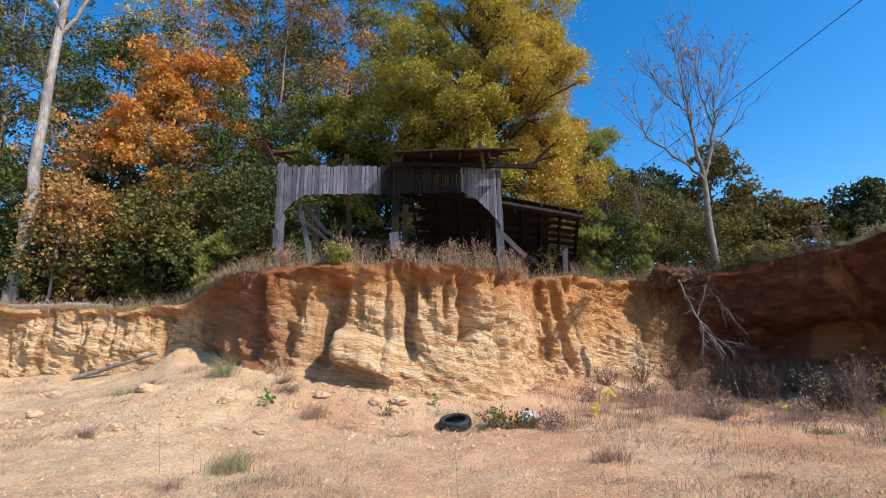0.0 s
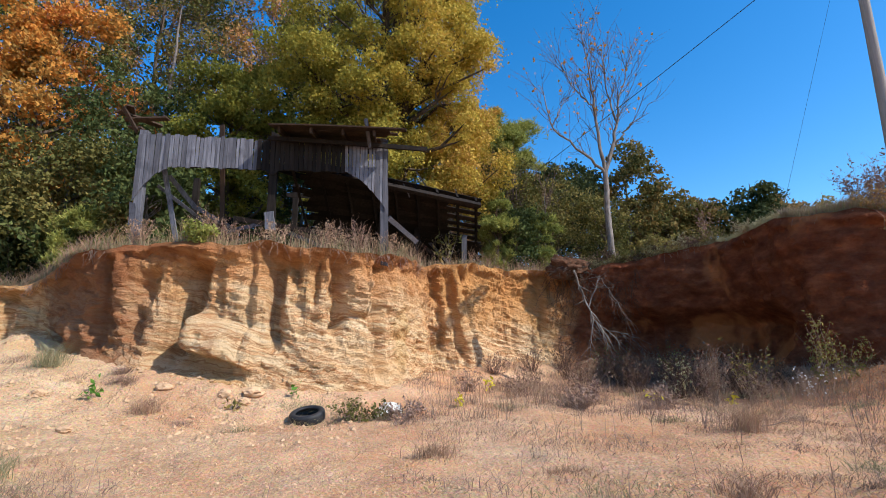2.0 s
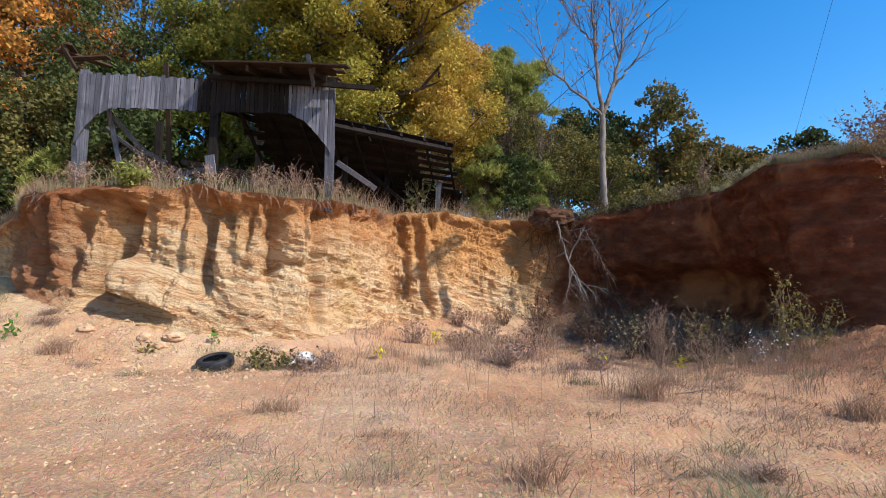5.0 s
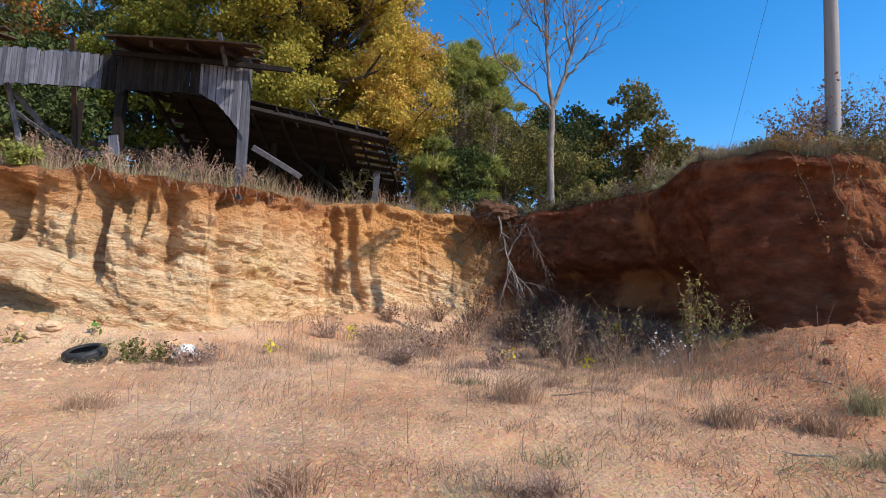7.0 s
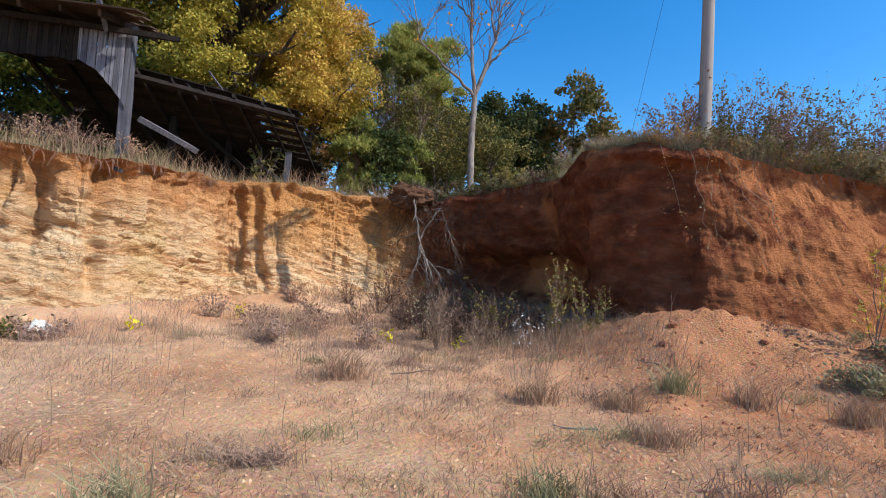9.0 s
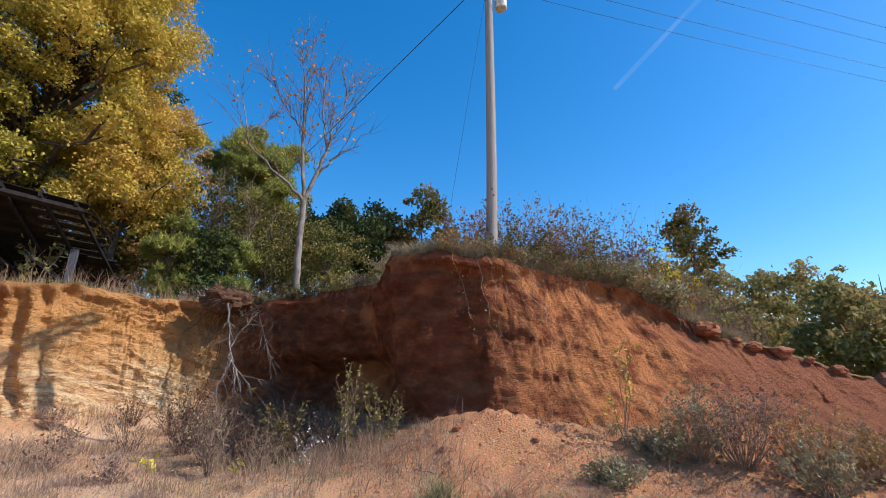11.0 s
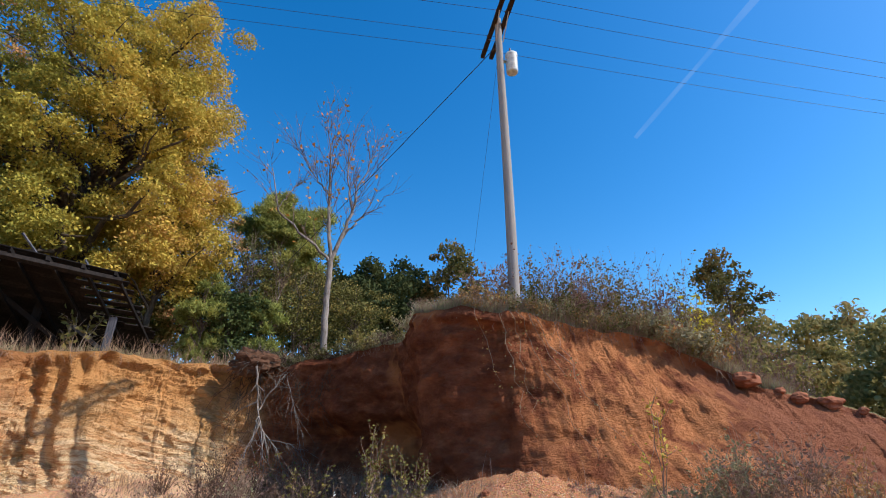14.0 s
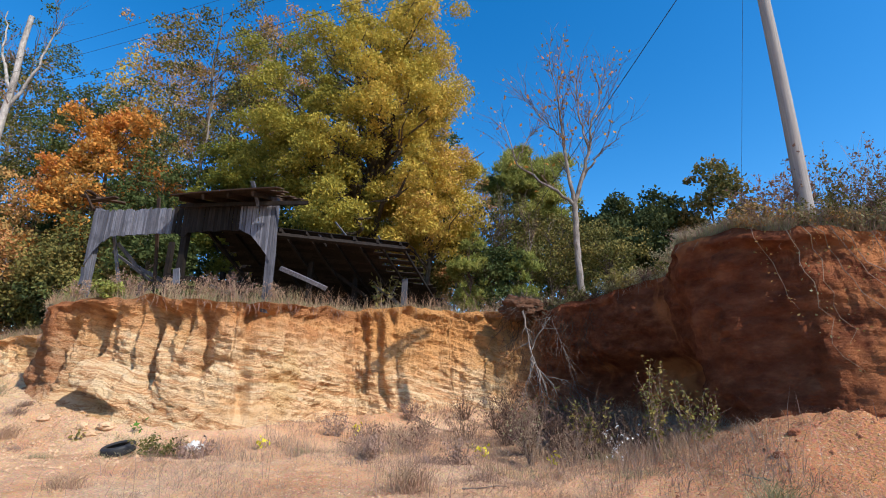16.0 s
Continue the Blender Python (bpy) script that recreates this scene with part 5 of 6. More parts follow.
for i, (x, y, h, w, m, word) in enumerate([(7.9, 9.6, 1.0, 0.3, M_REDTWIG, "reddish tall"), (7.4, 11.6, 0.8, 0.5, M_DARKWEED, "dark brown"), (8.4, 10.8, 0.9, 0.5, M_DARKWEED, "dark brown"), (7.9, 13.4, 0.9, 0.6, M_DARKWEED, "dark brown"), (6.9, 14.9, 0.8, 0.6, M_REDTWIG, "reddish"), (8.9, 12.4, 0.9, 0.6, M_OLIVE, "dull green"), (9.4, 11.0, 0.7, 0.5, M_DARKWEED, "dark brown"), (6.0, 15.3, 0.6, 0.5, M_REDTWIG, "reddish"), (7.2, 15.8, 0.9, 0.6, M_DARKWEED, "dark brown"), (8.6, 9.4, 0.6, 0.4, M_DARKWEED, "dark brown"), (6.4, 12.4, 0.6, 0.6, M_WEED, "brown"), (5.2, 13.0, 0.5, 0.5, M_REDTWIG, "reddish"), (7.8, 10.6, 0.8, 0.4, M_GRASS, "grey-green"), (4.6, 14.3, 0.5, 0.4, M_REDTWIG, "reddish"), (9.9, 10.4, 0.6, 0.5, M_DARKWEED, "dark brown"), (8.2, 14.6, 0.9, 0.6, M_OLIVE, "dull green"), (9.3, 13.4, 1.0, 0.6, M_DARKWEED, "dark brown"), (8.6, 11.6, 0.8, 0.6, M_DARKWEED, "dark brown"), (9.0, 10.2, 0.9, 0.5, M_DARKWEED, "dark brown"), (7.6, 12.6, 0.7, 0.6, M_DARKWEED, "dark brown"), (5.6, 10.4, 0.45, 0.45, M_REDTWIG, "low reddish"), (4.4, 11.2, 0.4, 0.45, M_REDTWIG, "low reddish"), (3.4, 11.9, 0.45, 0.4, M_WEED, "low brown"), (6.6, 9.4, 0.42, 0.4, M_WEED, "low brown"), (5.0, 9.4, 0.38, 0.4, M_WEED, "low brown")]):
    # stems inside the shaded corner get the darker copy, shade in their colour
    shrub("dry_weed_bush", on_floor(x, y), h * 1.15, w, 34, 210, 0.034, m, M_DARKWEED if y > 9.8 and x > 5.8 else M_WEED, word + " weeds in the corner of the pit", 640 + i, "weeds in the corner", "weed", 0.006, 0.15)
# bushes below the rubble slope
for i, (x, y, h, w, m, word) in enumerate([(14.5, 6.3, 0.95, 0.6, M_GRASS, "grey-green"), (14.9, 5.9, 1.1, 0.8, M_REDTWIG, "brown bare-twigged"), (15.8, 5.6, 0.9, 0.7, M_BROWNLEAF, "brown"), (15.2, 5.0, 0.6, 0.6, M_GRASS, "grey-green"), (14.0, 6.6, 0.4, 0.5, M_GRASS, "low faded"), (16.6, 5.2, 0.7, 0.7, M_BROWNLEAF, "brown"), (12.9, 6.3, 0.3, 0.5, M_GRASS, "low grey-green"), (17.5, 4.0, 0.8, 0.8, M_REDTWIG, "brown bare-twigged")]):
    shrub("pit_bush", on_floor(x, y), h * 1.1, w, 60, 900, 0.034, m, M_WEED, word + " bush below the red rubble slope", 670 + i, "bushes below the slope", "bush", 0.007, 0.1)
shrub("yellow_sapling", on_floor(13.7, 6.9), 1.5, 0.35, 4, 110, 0.042, M_GOLD, M_WEED, "leaning sapling with thin yellow leaves on the slope", 680, "", "sapling", 0.012, 0.6)
# by the tyre
shrub("dry_weed_bush", on_floor(1.05, 9.0), 0.34, 0.5, 30, 500, 0.035, M_OLIVE, M_WEED, "dry grey-green weeds beside the tyre", 690, "weeds by the tyre", "weed", 0.005, 0.1)
shrub("dry_weed_bush", on_floor(1.75, 9.1), 0.28, 0.5, 30, 400, 0.035, M_WEED, M_WEED, "dry brown weeds beside the tyre", 691, "weeds by the tyre", "weed", 0.005, 0.1)
for i, (x, y, m, h, word) in enumerate([(-3.2, 9.2, M_FRESH, 0.26, "fresh green"), (-0.25, 9.9, M_FRESH, 0.25, "fresh green"), (3.9, 11.9, M_YELLOW, 0.3, "bright yellow-leaved"), (8.3, 9.6, M_YELLOW, 0.24, "bright yellow-leaved"), (7.0, 10.2, M_YELLOW, 0.25, "bright yellow-leaved"), (2.9, 9.6, M_YELLOW, 0.2, "bright yellow-leaved"), (-1.1, 9.4, M_GOLDENROD, 0.2, "yellowing")]):
    shrub("broadleaf_weed", on_floor(x, y), h, 0.14, 6, 17, 0.058, m, M_WEED, word + " small weed on the pit floor", 700 + i, "small broadleaf weeds", "weed", 0.004, 0.4)
for i, (x, y, h) in enumerate([(-4.5, 10.2, 0.45), (-2.3, 9.0, 0.25), (4.4, 4.4, 0.22), (5.5, 3.6, 0.3), (8.6, 6.3, 0.32), (9.6, 6.2, 0.3), (10.5, 6.6, 0.35), (11.2, 6.2, 0.4), (12.0, 5.6, 0.35), (7.9, 4.0, 0.2), (8.3, 3.9, 0.2), (6.4, 6.9, 0.4), (4.0, 3.7, 0.17), (9.2, 4.8, 0.2), (2.0, 6.3, 0.18), (-2.6, 6.2, 0.25)]):
    r = np.random.default_rng(720 + i)
    n = 260
    p = np.array(on_floor(x, y)) + np.concatenate([r.normal(size=(n, 2)) * 0.12, np.zeros((n, 1))], 1)
    solo("grass_tuft", blades(Geo(), p, r, h, 0.004, 0.9, 0.7), M_GRASS if i % 3 == 0 else M_STRAW, ("grey-green" if i % 3 == 0 else "straw-coloured") + " tuft of grass on the pit floor", "grass tuft", "grass tufts on the floor")

# dry grass and twigs strewn over the floor
def scatter(n, seed, x0, x1, y0, y1, threshold, scale):
    r = np.random.default_rng(seed)
    p = np.stack([r.uniform(x0, x1, n), r.uniform(y0, y1, n), np.zeros(n)], 1)
    f = fractal(p * scale, 4, seed) + 0.25 * smoothstep(p[:, 0], 1, 9) + 0.15 * smoothstep(p[:, 1], 3, 9) * smoothstep(p[:, 0], 0, 4)
    p = p[f > threshold + r.uniform(-0.1, 0.1, n)]
    inside = np.ones(len(p), bool)
    foot = LINE[:, :2]
    for a in range(0, len(p), 4000):
        q = p[a:a + 4000]
        i = np.hypot(q[:, 0:1] - foot[None, ::4, 0], q[:, 1:2] - foot[None, ::4, 1]).argmin(1)
        hub_d, foot_d = np.hypot(*(q[:, :2] - HUB).T), np.hypot(*(foot[::4][i] - HUB).T)
        inside[a:a + 4000] = hub_d < foot_d + 0.1
    p = p[inside]
    p[:, 2] = floor_height(p[:, 0], p[:, 1])
    return p, r


p, r = scatter(150000, 801, -11, 19, 1.2, 16.5, 0.40, 0.8)
solo("dry_grass", blades(Geo(), p, r, 0.075, 0.0032, 2.6, 1.6), M_STRAW, "sparse dry brown grass over the pit floor", "grass", "", "stuff")
p, r = scatter(150000, 802, -11, 19, 1.2, 16.5, 0.42, 0.9)
solo("dry_weed_stalks", blades(Geo(), p, r, 0.095, 0.003, 2.0, 1.0), M_WEED, "thin purple-brown dead weed stalks", "weeds", "", "stuff")
p, r = scatter(380, 803, -4, 14, 2, 13, 0.0, 0.5)
solo("tall_dry_stalks", blades(Geo(), p, r, 0.55, 0.004, 0.25, 0.1), M_WEED, "single tall dry stalks standing on the floor", "weeds", "", "stuff")

p, r = scatter(16000, 804, -8, 15, 1.2, 14, -0.1, 0.9)
solo("dry_twigs", blades(Geo(), p + np.array([0, 0, 0.004]), r, 0.035, 0.0035, 9.0, 3.0), M_WEED, "thin dead twigs lying on the floor", "twigs", "", "stuff")

p, r = scatter(20000, 806, 1.8, 11.2, 7.0, 15.8, 0.46, 0.8)
solo("foot_weeds", blades(Geo(), p, r, 0.27, 0.0036, 0.7, 0.4), M_WEED, "standing purple-brown dead weeds along the bank's foot", "weeds", "", "stuff")
p, r = scatter(9000, 807, 2.5, 10.5, 8.2, 15.8, 0.5, 0.9)
solo("foot_grass", blades(Geo(), p, r, 0.36, 0.0034, 0.5, 0.35), M_STRAW, "standing straw-coloured grass along the bank's foot", "grass", "", "stuff")

# low dry patches, drawn out this way and that over the floor
p, r = scatter(420, 805, -8, 15, 1.8, 13, 0.0, 0.7)
for k, (m, h, w, name, word) in enumerate([(M_WEED, 0.07, 0.30, "matted_weeds", "matted purple-brown dead weeds on the floor"), (M_STRAW, 0.10, 0.26, "wiry_grass", "wiry straw-coloured dead grass on the floor"), (M_WEED, 0.17, 0.10, "upright_weeds", "thin upright brown weeds on the floor"), (M_GRASS, 0.12, 0.2, "faded_grass", "faded grey-green grass on the floor")]):
    at = []
    for c in p[k:180:4]:
        n = int(r.uniform(40, 230))
        sx, a = w * r.uniform(0.5, 2.2), r.uniform(-0.6, 0.6)
        q = r.normal(size=(n, 2)) * np.array([sx, sx * r.uniform(0.25, 0.6)])
        at.append(np.stack([c[0] + q[:, 0] * math.cos(a) - q[:, 1] * math.sin(a), c[1] + q[:, 0] * math.sin(a) + q[:, 1] * math.cos(a), 0 * q[:, 0]], 1))
    at = np.concatenate(at)
    at[:, 2] = floor_height(at[:, 0], at[:, 1]) - 0.004
    solo(name, blades(Geo(), at, r, h, 0.0032, 2.0, 1.2), m, word, "grass", "", "stuff")


def pebbles(n, seed, x0, x1, y0, y1, size, threshold, material, name, label):
    p, r = scatter(n, seed, x0, x1, y0, y1, threshold, 0.9)
    o = np.array([[1, 0, 0], [-1, 0, 0], [0, 1, 0], [0, -1, 0], [0, 0, 0.7]])
    f = np.array([[0, 2, 4], [2, 1, 4], [1, 3, 4], [3, 0, 4]])
    m = len(p)
    s = size * r.uniform(0.4, 1, m) ** 2.2
    v = o[None] * s[:, None, None] * r.uniform(0.6, 1.3, (m, 5, 3))
    a = r.uniform(0, 6.28, m)
    c, t = np.cos(a)[:, None], np.sin(a)[:, None]
    v = np.stack([v[..., 0] * c - v[..., 1] * t, v[..., 0] * t + v[..., 1] * c, v[..., 2]], -1) + p[:, None]
    return solo(name, Geo().add(v, ((np.arange(m) * 5)[:, None, None] + f[None]).reshape(-1, 3)), material, label, "gravel", "", "stuff")


pebbles(34000, 811, -10, 15, 1.2, 15, 0.026, -0.4, M_STONE, "gravel", "small pale stones strewn on the floor")
pebbles(4200, 812, -11, 1, 7, 13.5, 0.06, -0.3, M_STONE, "fallen_rubble", "pale lumps fallen from the bank")
pebbles(1500, 813, 9.5, 20, 5, 9.5, 0.045, -0.5, M_REDCLOD, "red_rubble", "red clay lumps below the red bank")


def rock(name, at, size, material, label, seed, group):
    r = np.random.default_rng(seed)
    bm = bmesh.new()
    bmesh.ops.create_icosphere(bm, subdivisions=3, radius=1.0)
    v = np.array([q.co for q in bm.verts])
    f = np.array([[q.index for q in k.verts] for k in bm.faces])
    bm.free()
    d = 1 + 0.55 * fractal(v * 1.2 + seed * 3.7, 3, seed, 0.7) + 0.35 * np.floor(vnoise(v * 1.6 + seed * 1.3, seed) * 3) / 3
    v = v * d[:, None] * np.array(size) * r.uniform(0.85, 1.15, 3)
    return solo(name, Geo().add(v + np.array(at), f), material, label, "rock", group, "", False)


for i, (x, y, s) in enumerate([(-1.35, 9.75, 0.13), (-1.0, 9.6, 0.1), (-5.6, 9.4, 0.14), (-3.9, 9.0, 0.11), (-6.8, 8.4, 0.13), (-0.9, 9.9, 0.16), (-2.4, 9.8, 0.12), (-7.6, 9.8, 0.12), (-4.9, 7.6, 0.1), (1.0, 9.9, 0.1), (-2.9, 8.0, 0.09)]):
    rock("stone", (x, y, floor_z(x, y) + s * 0.25), (s, s * 0.8, s * 0.6), M_STONE, "pale sandy stone fallen from the bank", 900 + i, "fallen stones")
edge = BANK[:, ROWS_FACE - 1]
for i, (x, s, off) in enumerate([(17.5, 0.3, 0.0), (18.6, 0.2, -0.3), (19.3, 0.26, 0.1), (20.6, 0.24, -0.2), (21.7, 0.3, 0.1), (18.2, 0.14, -0.1), (20.0, 0.13, -0.4)]):
    a = lip_at(x, 0.1 + max(off, 0), 3.0)
    rock("red_boulder", (a[0], a[1] - 0.1, a[2] - s * 0.05), (s * 0.9, s * 0.7, s * 0.5), M_REDCLOD, "red clay boulder on the rubble slope", 930 + i, "red boulders")
for i, (x, y, s) in enumerate([(11.4, 8.1, 0.07), (11.0, 7.7, 0.05), (12.4, 7.4, 0.06)]):
    rock("red_clod", (x, y, floor_z(x, y) + s * 0.3), (s, s, s * 0.7), M_REDCLOD, "red clay clod on the soil heap", 950 + i, "red clods")

# grass fringe, and roots hanging from the lip
r = np.random.default_rng(821)
tops = BANK[(BANK[:, -1, 0] > -1e9)][:, ROWS_FACE - 1:ROWS_FACE + 9]
n = len(tops)


def fringe(count, rows, height, width, name, label, mat, x0, x1, lean=0.8, y1=99):
    ok = np.where((edge[:, 0] > x0) & (edge[:, 0] < x1) & (edge[:, 1] < y1))[0]
    i, k = r.choice(ok, count), r.uniform(0, rows, count)
    a = np.floor(k).astype(int)
    u = (k - a)[:, None]
    p = tops[i, a] * (1 - u) + tops[i, a + 1] * u
    keep = fractal(p * 0.9, 3, 55) + r.uniform(-0.3, 0.3, count) > -0.15
    return solo(name, blades(Geo(), p[keep], r, height, width, lean, 0.5), mat, label, "grass", "", "stuff")


fringe(3200, 4, 0.15, 0.005, "lip_grass", "dry straw-coloured grass along the bank's top", M_STRAW, -14, 8)
fringe(3600, 4, 0.16, 0.005, "lip_weeds", "faded green weeds along the bank's top", M_GRASS, -14, 8)
fringe(8000, 5, 0.24, 0.005, "bank_grass", "matted grey grass on the red bank", M_GRASS, 10.5, 18.5, 0.8, 10.8)
fringe(8000, 6, 0.3, 0.005, "bank_weeds", "brown weeds on the red bank", M_WEED, 10.5, 18.5, 0.8, 10.8)
fringe(6000, 5, 0.16, 0.005, "ledge_grass", "short matted grass on the dark bank", M_GRASS, 8, 12.2)
fringe(1500, 8, 0.34, 0.005, "wood_edge_grass", "tall dry grass at the wood's edge", M_STRAW, -14, -4.5)
fringe(900, 6, 0.5, 0.004, "headland_grass", "tall dry grass in front of the barn", M_STRAW, -4.6, 2.0, 0.4)
fringe(700, 6, 0.42, 0.004, "headland_weeds", "tall faded weeds in front of the barn", M_GRASS, -4.6, 2.0, 0.4)
fringe(1300, 7, 0.55, 0.004, "shed_grass", "tall grey grass by the shed", M_STRAW, 2.0, 9.0, 0.4)
g = Geo()
ok = np.where((edge[:, 0] > -13) & (edge[:, 0] < 17.5))[0]
for i in r.choice(ok, 420):
    p = edge[i] + np.array([0, 0, -0.02])
    o = BANK[i, ROWS_FACE - 3] - BANK[i, ROWS_FACE - 1]
    q = p + np.array([r.normal() * 0.1, r.normal() * 0.05 - 0.05, -r.uniform(0.06, 0.35)])
    tube(g, bent(p, q, r, 0.12, 4), np.array([0.006, 0.005, 0.004, 0.002]), 3, False)
solo("hanging_roots", g, M_WEED, "thin brown roots hanging from the bank's lip", "roots", "", "stuff")

# vines trailing down the red bank
for i, (x, ln) in enumerate([(11.9, 1.6), (12.25, 2.6), (12.6, 2.9), (13.0, 2.6), (12.45, 2.2), (13.4, 1.5), (12.8, 1.4)]):
    k = int(np.argmin(np.abs(edge[:, 0] - x) + (edge[:, 1] < 7) * 50 + (edge[:, 1] > 10.2) * 50))
    rows = np.arange(ROWS_FACE - 1, max(8, ROWS_FACE - 1 - int(ln * 20)), -4)
    drift = (k + (np.arange(len(rows)) * r.uniform(0.4, 2.2) + r.normal(size=len(rows)) * 1.2)).astype(int)
    path = BANK[np.clip(drift, 0, len(BANK) - 1), rows] + np.array([-0.02, -0.06, 0.0])
    ob = thing("vine", tuple(path[0]), "thin dry vine trailing down the red bank", "vine", "vines on the red bank")
    part("stem", tube(Geo(), path, np.linspace(0.008, 0.003, len(path)), 4), M_WEED, ob)
    c = path[r.integers(0, len(path), 46)] + r.normal(size=(46, 3)) * 0.09
    part("foliage", leaves(Geo(), c, r, 0.03), (M_BROWNLEAF, M_GRASS)[i % 2], ob)

# the overturned root plate and its hanging dead stem
RX, RY, RZ = 7.75, 16.25, 3.75
root = thing("uprooted_tree", (RX, RY, RZ - 0.2), "uprooted dead tree hanging head-down from the bank's corner", "dead tree")
r = np.random.default_rng(831)
g = Geo()
for _ in range(240):
    a = unit(r, 1)[0] * np.array([0.72, 0.5, 0.5])
    s = np.array([RX, RY + 0.2, RZ + 0.18]) + a * 0.3
    tube(g, bent(s, s + a * r.uniform(0.5, 1.1) + np.array([0, 0, -0.1]), r, 0.16, 5), np.linspace(0.022, 0.004, 5), 4, False)
part("root_plate", g, M_BARK, root, "tangle of brown roots")
bm = bmesh.new()
bmesh.ops.create_icosphere(bm, subdivisions=4, radius=1.0)
v = np.array([q.co for q in bm.verts])
f = np.array([[q.index for q in k.verts] for k in bm.faces])
bm.free()
v = v * (1 + 0.5 * fractal(v * 2.2, 4, 9))[:, None] * np.array([0.66, 0.45, 0.42]) + np.array([RX - 0.05, RY + 0.2, RZ + 0.08])
part("soil_clump", Geo().add(v, f), M_ROOTSOIL, root, "clump of red soil among the roots")
g = Geo()
for pts, a, b in [([(7.75, 15.95, 3.7), (7.85, 15.7, 3.0), (7.95, 15.4, 2.4), (8.15, 15.2, 1.9)], 0.055, 0.03), ([(7.95, 15.4, 2.45), (8.25, 15.5, 3.0), (8.6, 15.8, 3.45)], 0.035, 0.012), ([(8.1, 15.2, 1.95), (8.5, 14.9, 1.5), (8.8, 14.6, 0.9)], 0.03, 0.008),
                  ([(8.05, 15.3, 2.1), (7.8, 15.0, 1.5), (7.6, 14.8, 0.9)], 0.03, 0.008), ([(8.1, 15.2, 1.9), (8.2, 14.8, 1.3), (8.3, 14.6, 0.8)], 0.025, 0.006), ([(8.3, 15.1, 1.7), (8.9, 14.9, 1.6), (9.4, 14.6, 1.0)], 0.022, 0.006), ([(8.6, 15.8, 3.4), (8.9, 15.3, 2.6), (9.1, 14.9, 1.6)], 0.014, 0.005)]:
    pts = np.array(pts)
    u, k = np.linspace(0, 1, 9), np.linspace(0, 1, len(pts))
    path = np.stack([np.interp(u, k, pts[:, i]) for i in range(3)], 1) + r.normal(size=(9, 3)) * 0.02
    tube(g, path, np.linspace(a, b, 9) * 0.62, 6)
    for _ in range(16):
        i = r.integers(2, 9)
        e = path[i] + (path[-1] - path[0]) * r.uniform(0.1, 0.4) + r.normal(size=3) * 0.22 + np.array([0, 0, -0.15])
        e[2] = max(e[2], 0.75)
        tube(g, bent(path[i], e, r, 0.08, 4), np.linspace(b * 0.9, 0.003, 4), 3, False)
part("stem", g, M_DEADBARK, root, "pale barkless forked stem", True)
g = Geo()
for _ in range(100):
    a = np.array([r.uniform(7.0, 9.9), 0, 0])
    k = int(np.argmin(np.abs(edge[:, 0] - a[0]) + (edge[:, 1] < 14) * 50))
    a = edge[k] + np.array([0, -0.12, r.uniform(-0.9, 0.05)])
    b = a + np.array([r.normal() * 0.45, -r.uniform(0.05, 0.75), -r.uniform(0.35, 1.7)])
    b[2] = max(b[2], 0.7)
    line = bent(a, b, r, 0.12, 6)
    tube(g, line, np.linspace(r.uniform(0.004, 0.010), 0.003, 6), 3, False)
    for _ in range(3):
        q = line[r.integers(2, 6)]
        tube(g, bent(q, q + r.normal(size=3) * 0.2 + np.array([0, 0, -0.12]), r, 0.1, 3), np.array([0.005, 0.004, 0.002]), 3, False)
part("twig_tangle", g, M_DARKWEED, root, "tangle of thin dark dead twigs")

# fallen logs
for p, q, ra, word in [((-9.3, 12.5, 0), (-7.6, 13.1, 0.45), 0.06, "grey fallen log leaning against the clay bank")]:
    p = (p[0], p[1], floor_z(p[0], p[1]) + 0.05)
    q = (q[0], q[1], p[2] + 0.6)
    solo("fallen_log", tube(Geo(), bent(p, q, r, 0.01, 8), np.linspace(ra, ra * 0.7, 8), 8), M_DEADBARK, word, "log", "", "", True)
for x, dx, y in [(-12.4, 1.5, 14.1), (-10.9, 1.3, 14.0), (-13.5, 1.2, 14.2)]:
    z = top_z(x, y)
    solo("fallen_log", tube(Geo(), bent((x, y, top_z(x, y) + 0.09), (x + dx, y + 0.05, top_z(x + dx, y) + 0.09), r, 0.01, 8), np.linspace(0.08, 0.06, 8), 8), M_PALEBARK, "pale barkless log lying along the bank's top", "log", "logs on the bank", "", True)
for i, (x, y, a, ln) in enumerate([(10.7, 7.3, 2.2, 0.35), (5.4, 2.6, 0.4, 0.5), (2.8, 3.4, 0.7, 0.5), (7.0, 7.4, 0.2, 0.6), (3.4, 2.9, 0.6, 0.45), (8.8, 5.2, 2.9, 0.4)]):
    z = floor_z(x, y) + 0.012
    x2, y2 = x + math.cos(a) * ln, y + math.sin(a) * ln
    solo("stick", tube(Geo(), bent((x, y, z), (x2, y2, floor_z(x2, y2) + 0.02), r, 0.04, 5), np.linspace(0.012, 0.006, 5), 5), M_DEADBARK, "thin dry stick on the pit floor", "stick", "sticks on the floor")


# ---- things on the pit floor ----


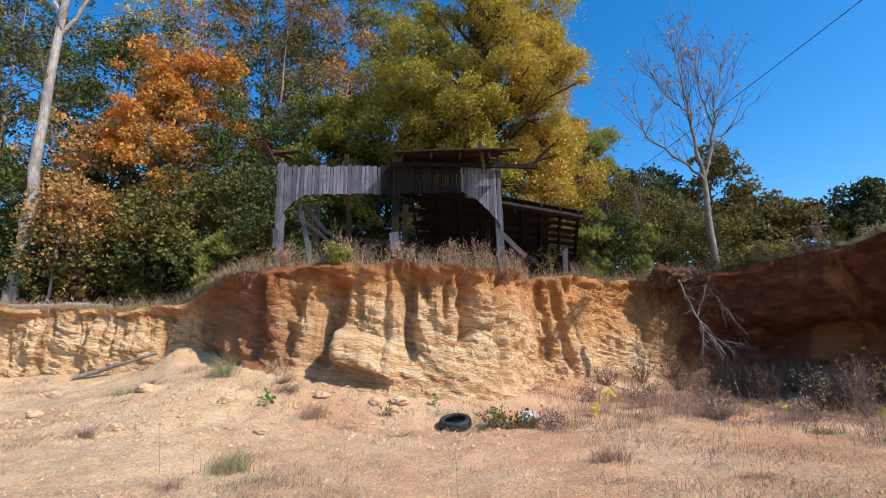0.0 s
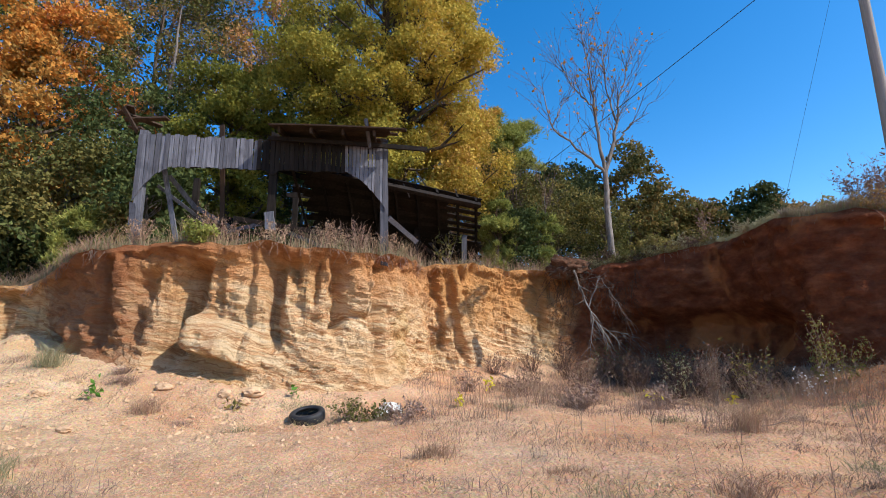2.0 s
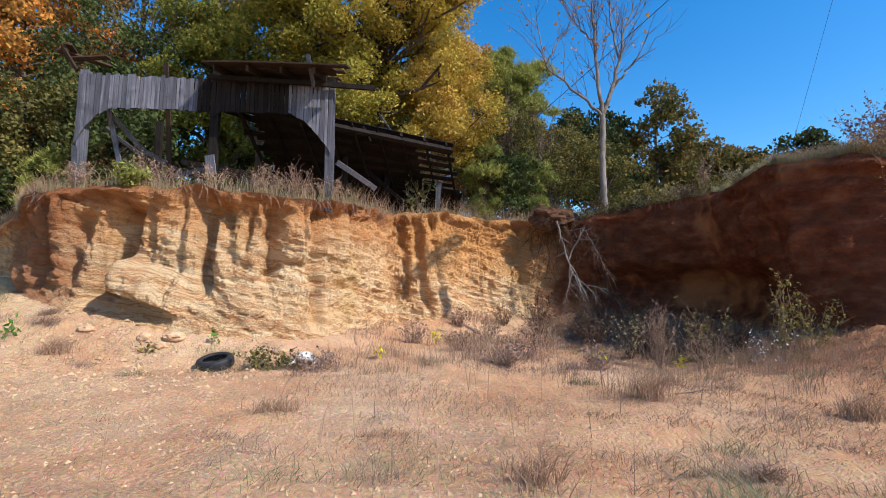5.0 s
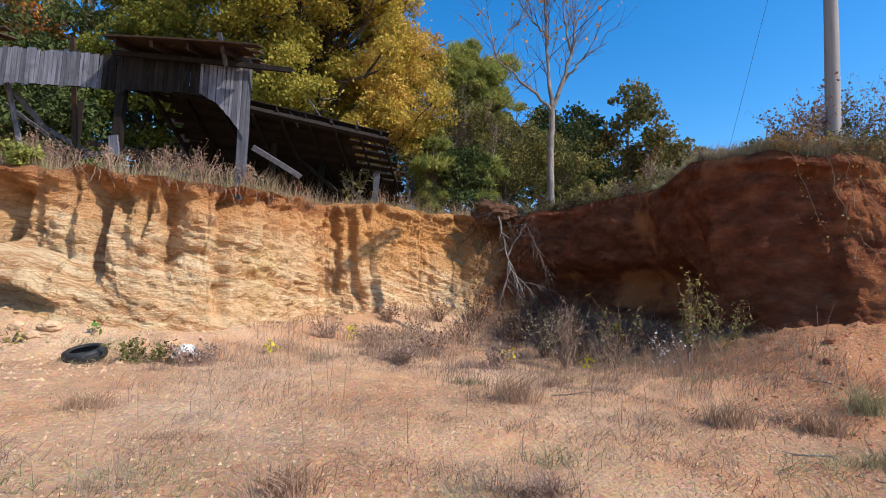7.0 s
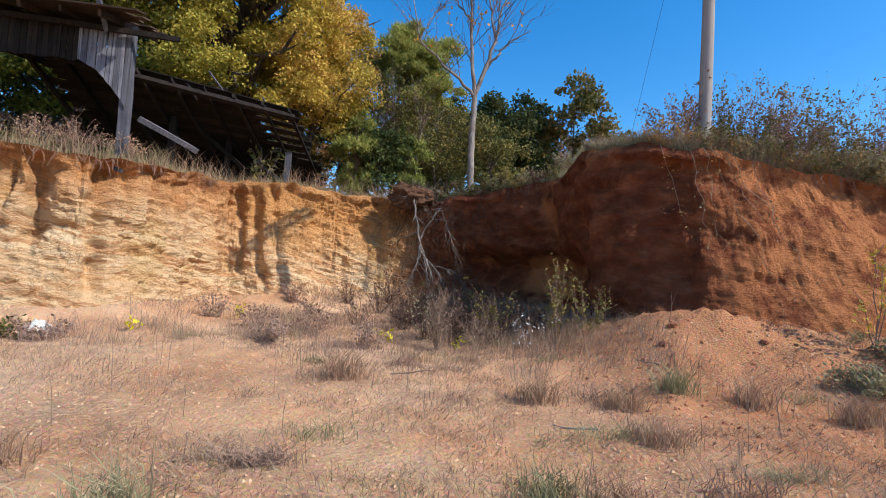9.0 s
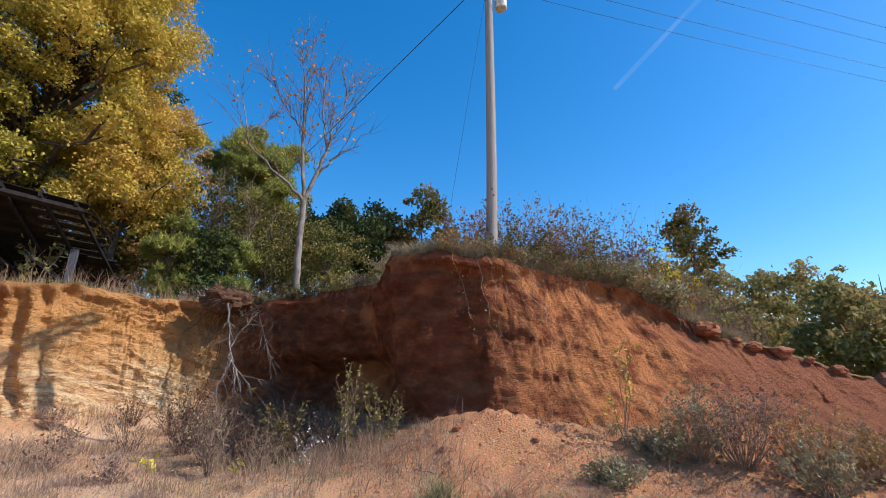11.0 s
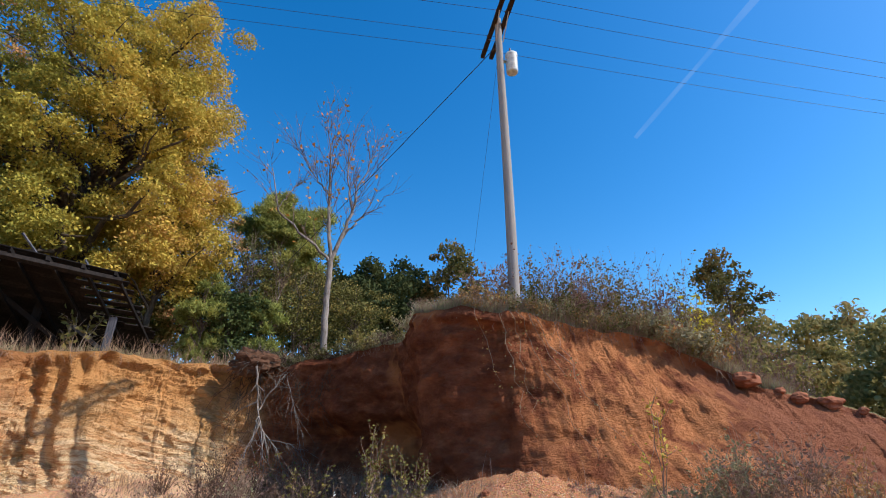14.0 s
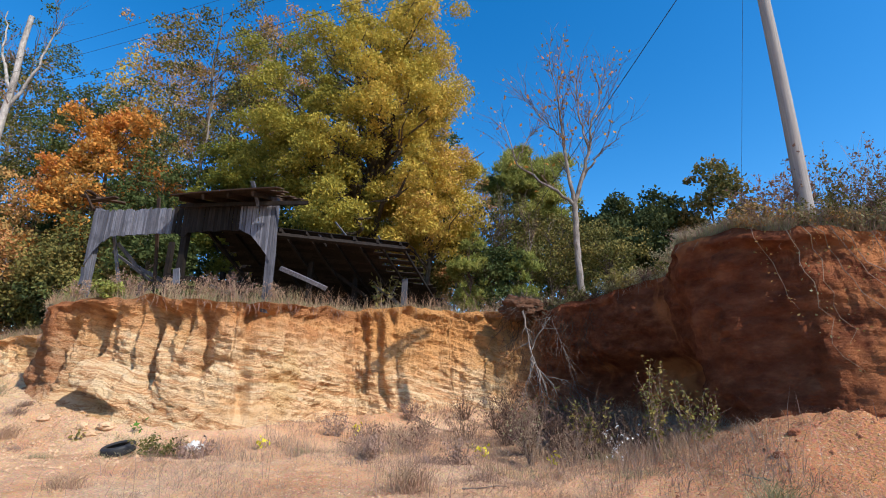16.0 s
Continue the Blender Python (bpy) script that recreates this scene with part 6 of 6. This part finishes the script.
def build_tyre(x, y):
    z = floor_z(x, y) + 0.10
    ob = thing("tyre", (x, y, z), "old black car tyre lying on the pit floor", "tyre")
    prof = [(0.215, -0.08), (0.235, -0.098), (0.285, -0.105), (0.325, -0.085), (0.34, -0.05), (0.342, 0.0), (0.34, 0.05), (0.325, 0.085), (0.285, 0.105), (0.235, 0.098), (0.215, 0.08), (0.222, 0.06), (0.28, 0.07), (0.318, 0.04), (0.322, 0), (0.318, -0.04), (0.28, -0.07), (0.222, -0.06)]
    n, m = 56, len(prof)
    tilt = Euler((radians(13), radians(-5), 0)).to_matrix()
    v = []
    for i in range(n):
        a = 2 * math.pi * i / n
        for q, h in prof:
            if q > 0.335 and i % 2:
                q -= 0.012
            v.append(tilt @ (Vector((q * math.cos(a), q * math.sin(a), h)) * 0.86) + Vector((x, y, z - 0.012)))
    f = [[i * m + j, ((i + 1) % n) * m + j, ((i + 1) % n) * m + (j + 1) % m, i * m + (j + 1) % m] for i in range(n) for j in range(m)]
    part("tread", Geo().add(v, f), M_RUBBER, ob, smooth=True)
    return ob


build_tyre(0.17, 9.12)


def crumpled(name, x, y, w, h, seed, label):
    """A crumpled sheet of plastic."""
    u = np.linspace(-1, 1, 22)
    gx, gy = np.meshgrid(u, u, indexing="ij")
    q = np.stack([gx, gy, 0 * gx], -1)
    z = h * (1.1 - 0.8 * (gx ** 2 + gy ** 2)) * 0.6 + h * 0.9 * np.abs(fractal(q * 2.2 + seed, 3, seed))
    v = np.stack([x + gx * w + 0.2 * w * fractal(q * 2 + 9, 2, seed), y + gy * w * 0.6, floor_z(x, y) + np.maximum(z, -0.01)], -1)
    i, j = np.meshgrid(np.arange(21), np.arange(21), indexing="ij")
    f = np.stack([i * 22 + j, (i + 1) * 22 + j, (i + 1) * 22 + j + 1, i * 22 + j + 1], -1).reshape(-1, 4)
    return solo(name, Geo().add(v, f), M_PLASTIC, label, "plastic sheet")


crumpled("plastic_sheet", 1.55, 9.45, 0.22, 0.2, 4, "crumpled dirty white plastic sheet among weeds")


# ---- vapour trail, far off in the sky ----
k = Nodes("vapour", 1.0, 0.0)
# a faint glow of its own stands in for sunlight on the vapour
em = k.t.nodes.new("ShaderNodeEmission")
em.inputs["Color"].default_value, em.inputs["Strength"].default_value = (0.62, 0.78, 1.0, 1), 0.85
clear = k.t.nodes.new("ShaderNodeBsdfTransparent")
mx = k.t.nodes.new("ShaderNodeMixShader")
wave = k.span(k.noise(0.004, 5), 0.25, 0.75, 0.01, 0.065)
k.link(wave, mx.inputs[0])
k.link(clear.outputs[0], mx.inputs[1])
k.link(em.outputs[0], mx.inputs[2])
k.link(mx.outputs[0], k.t.nodes["Material Output"].inputs["Surface"])
a, b = np.array([0.665, 0.325, 0.672]) * 3000, np.array([0.595, 0.60, 0.53]) * 3000
u = np.linspace(0, 1, 30)
trail = tube(Geo(), a + (b - a) * u[:, None], 16 + 8 * np.sin(u * 9) * 0.3 - 6 * u, 8)
ob = solo("vapour_trail", trail, k.m, "faint white vapour trail across the blue sky", "vapour trail", "", "structure", True)
ob.visible_shadow = False
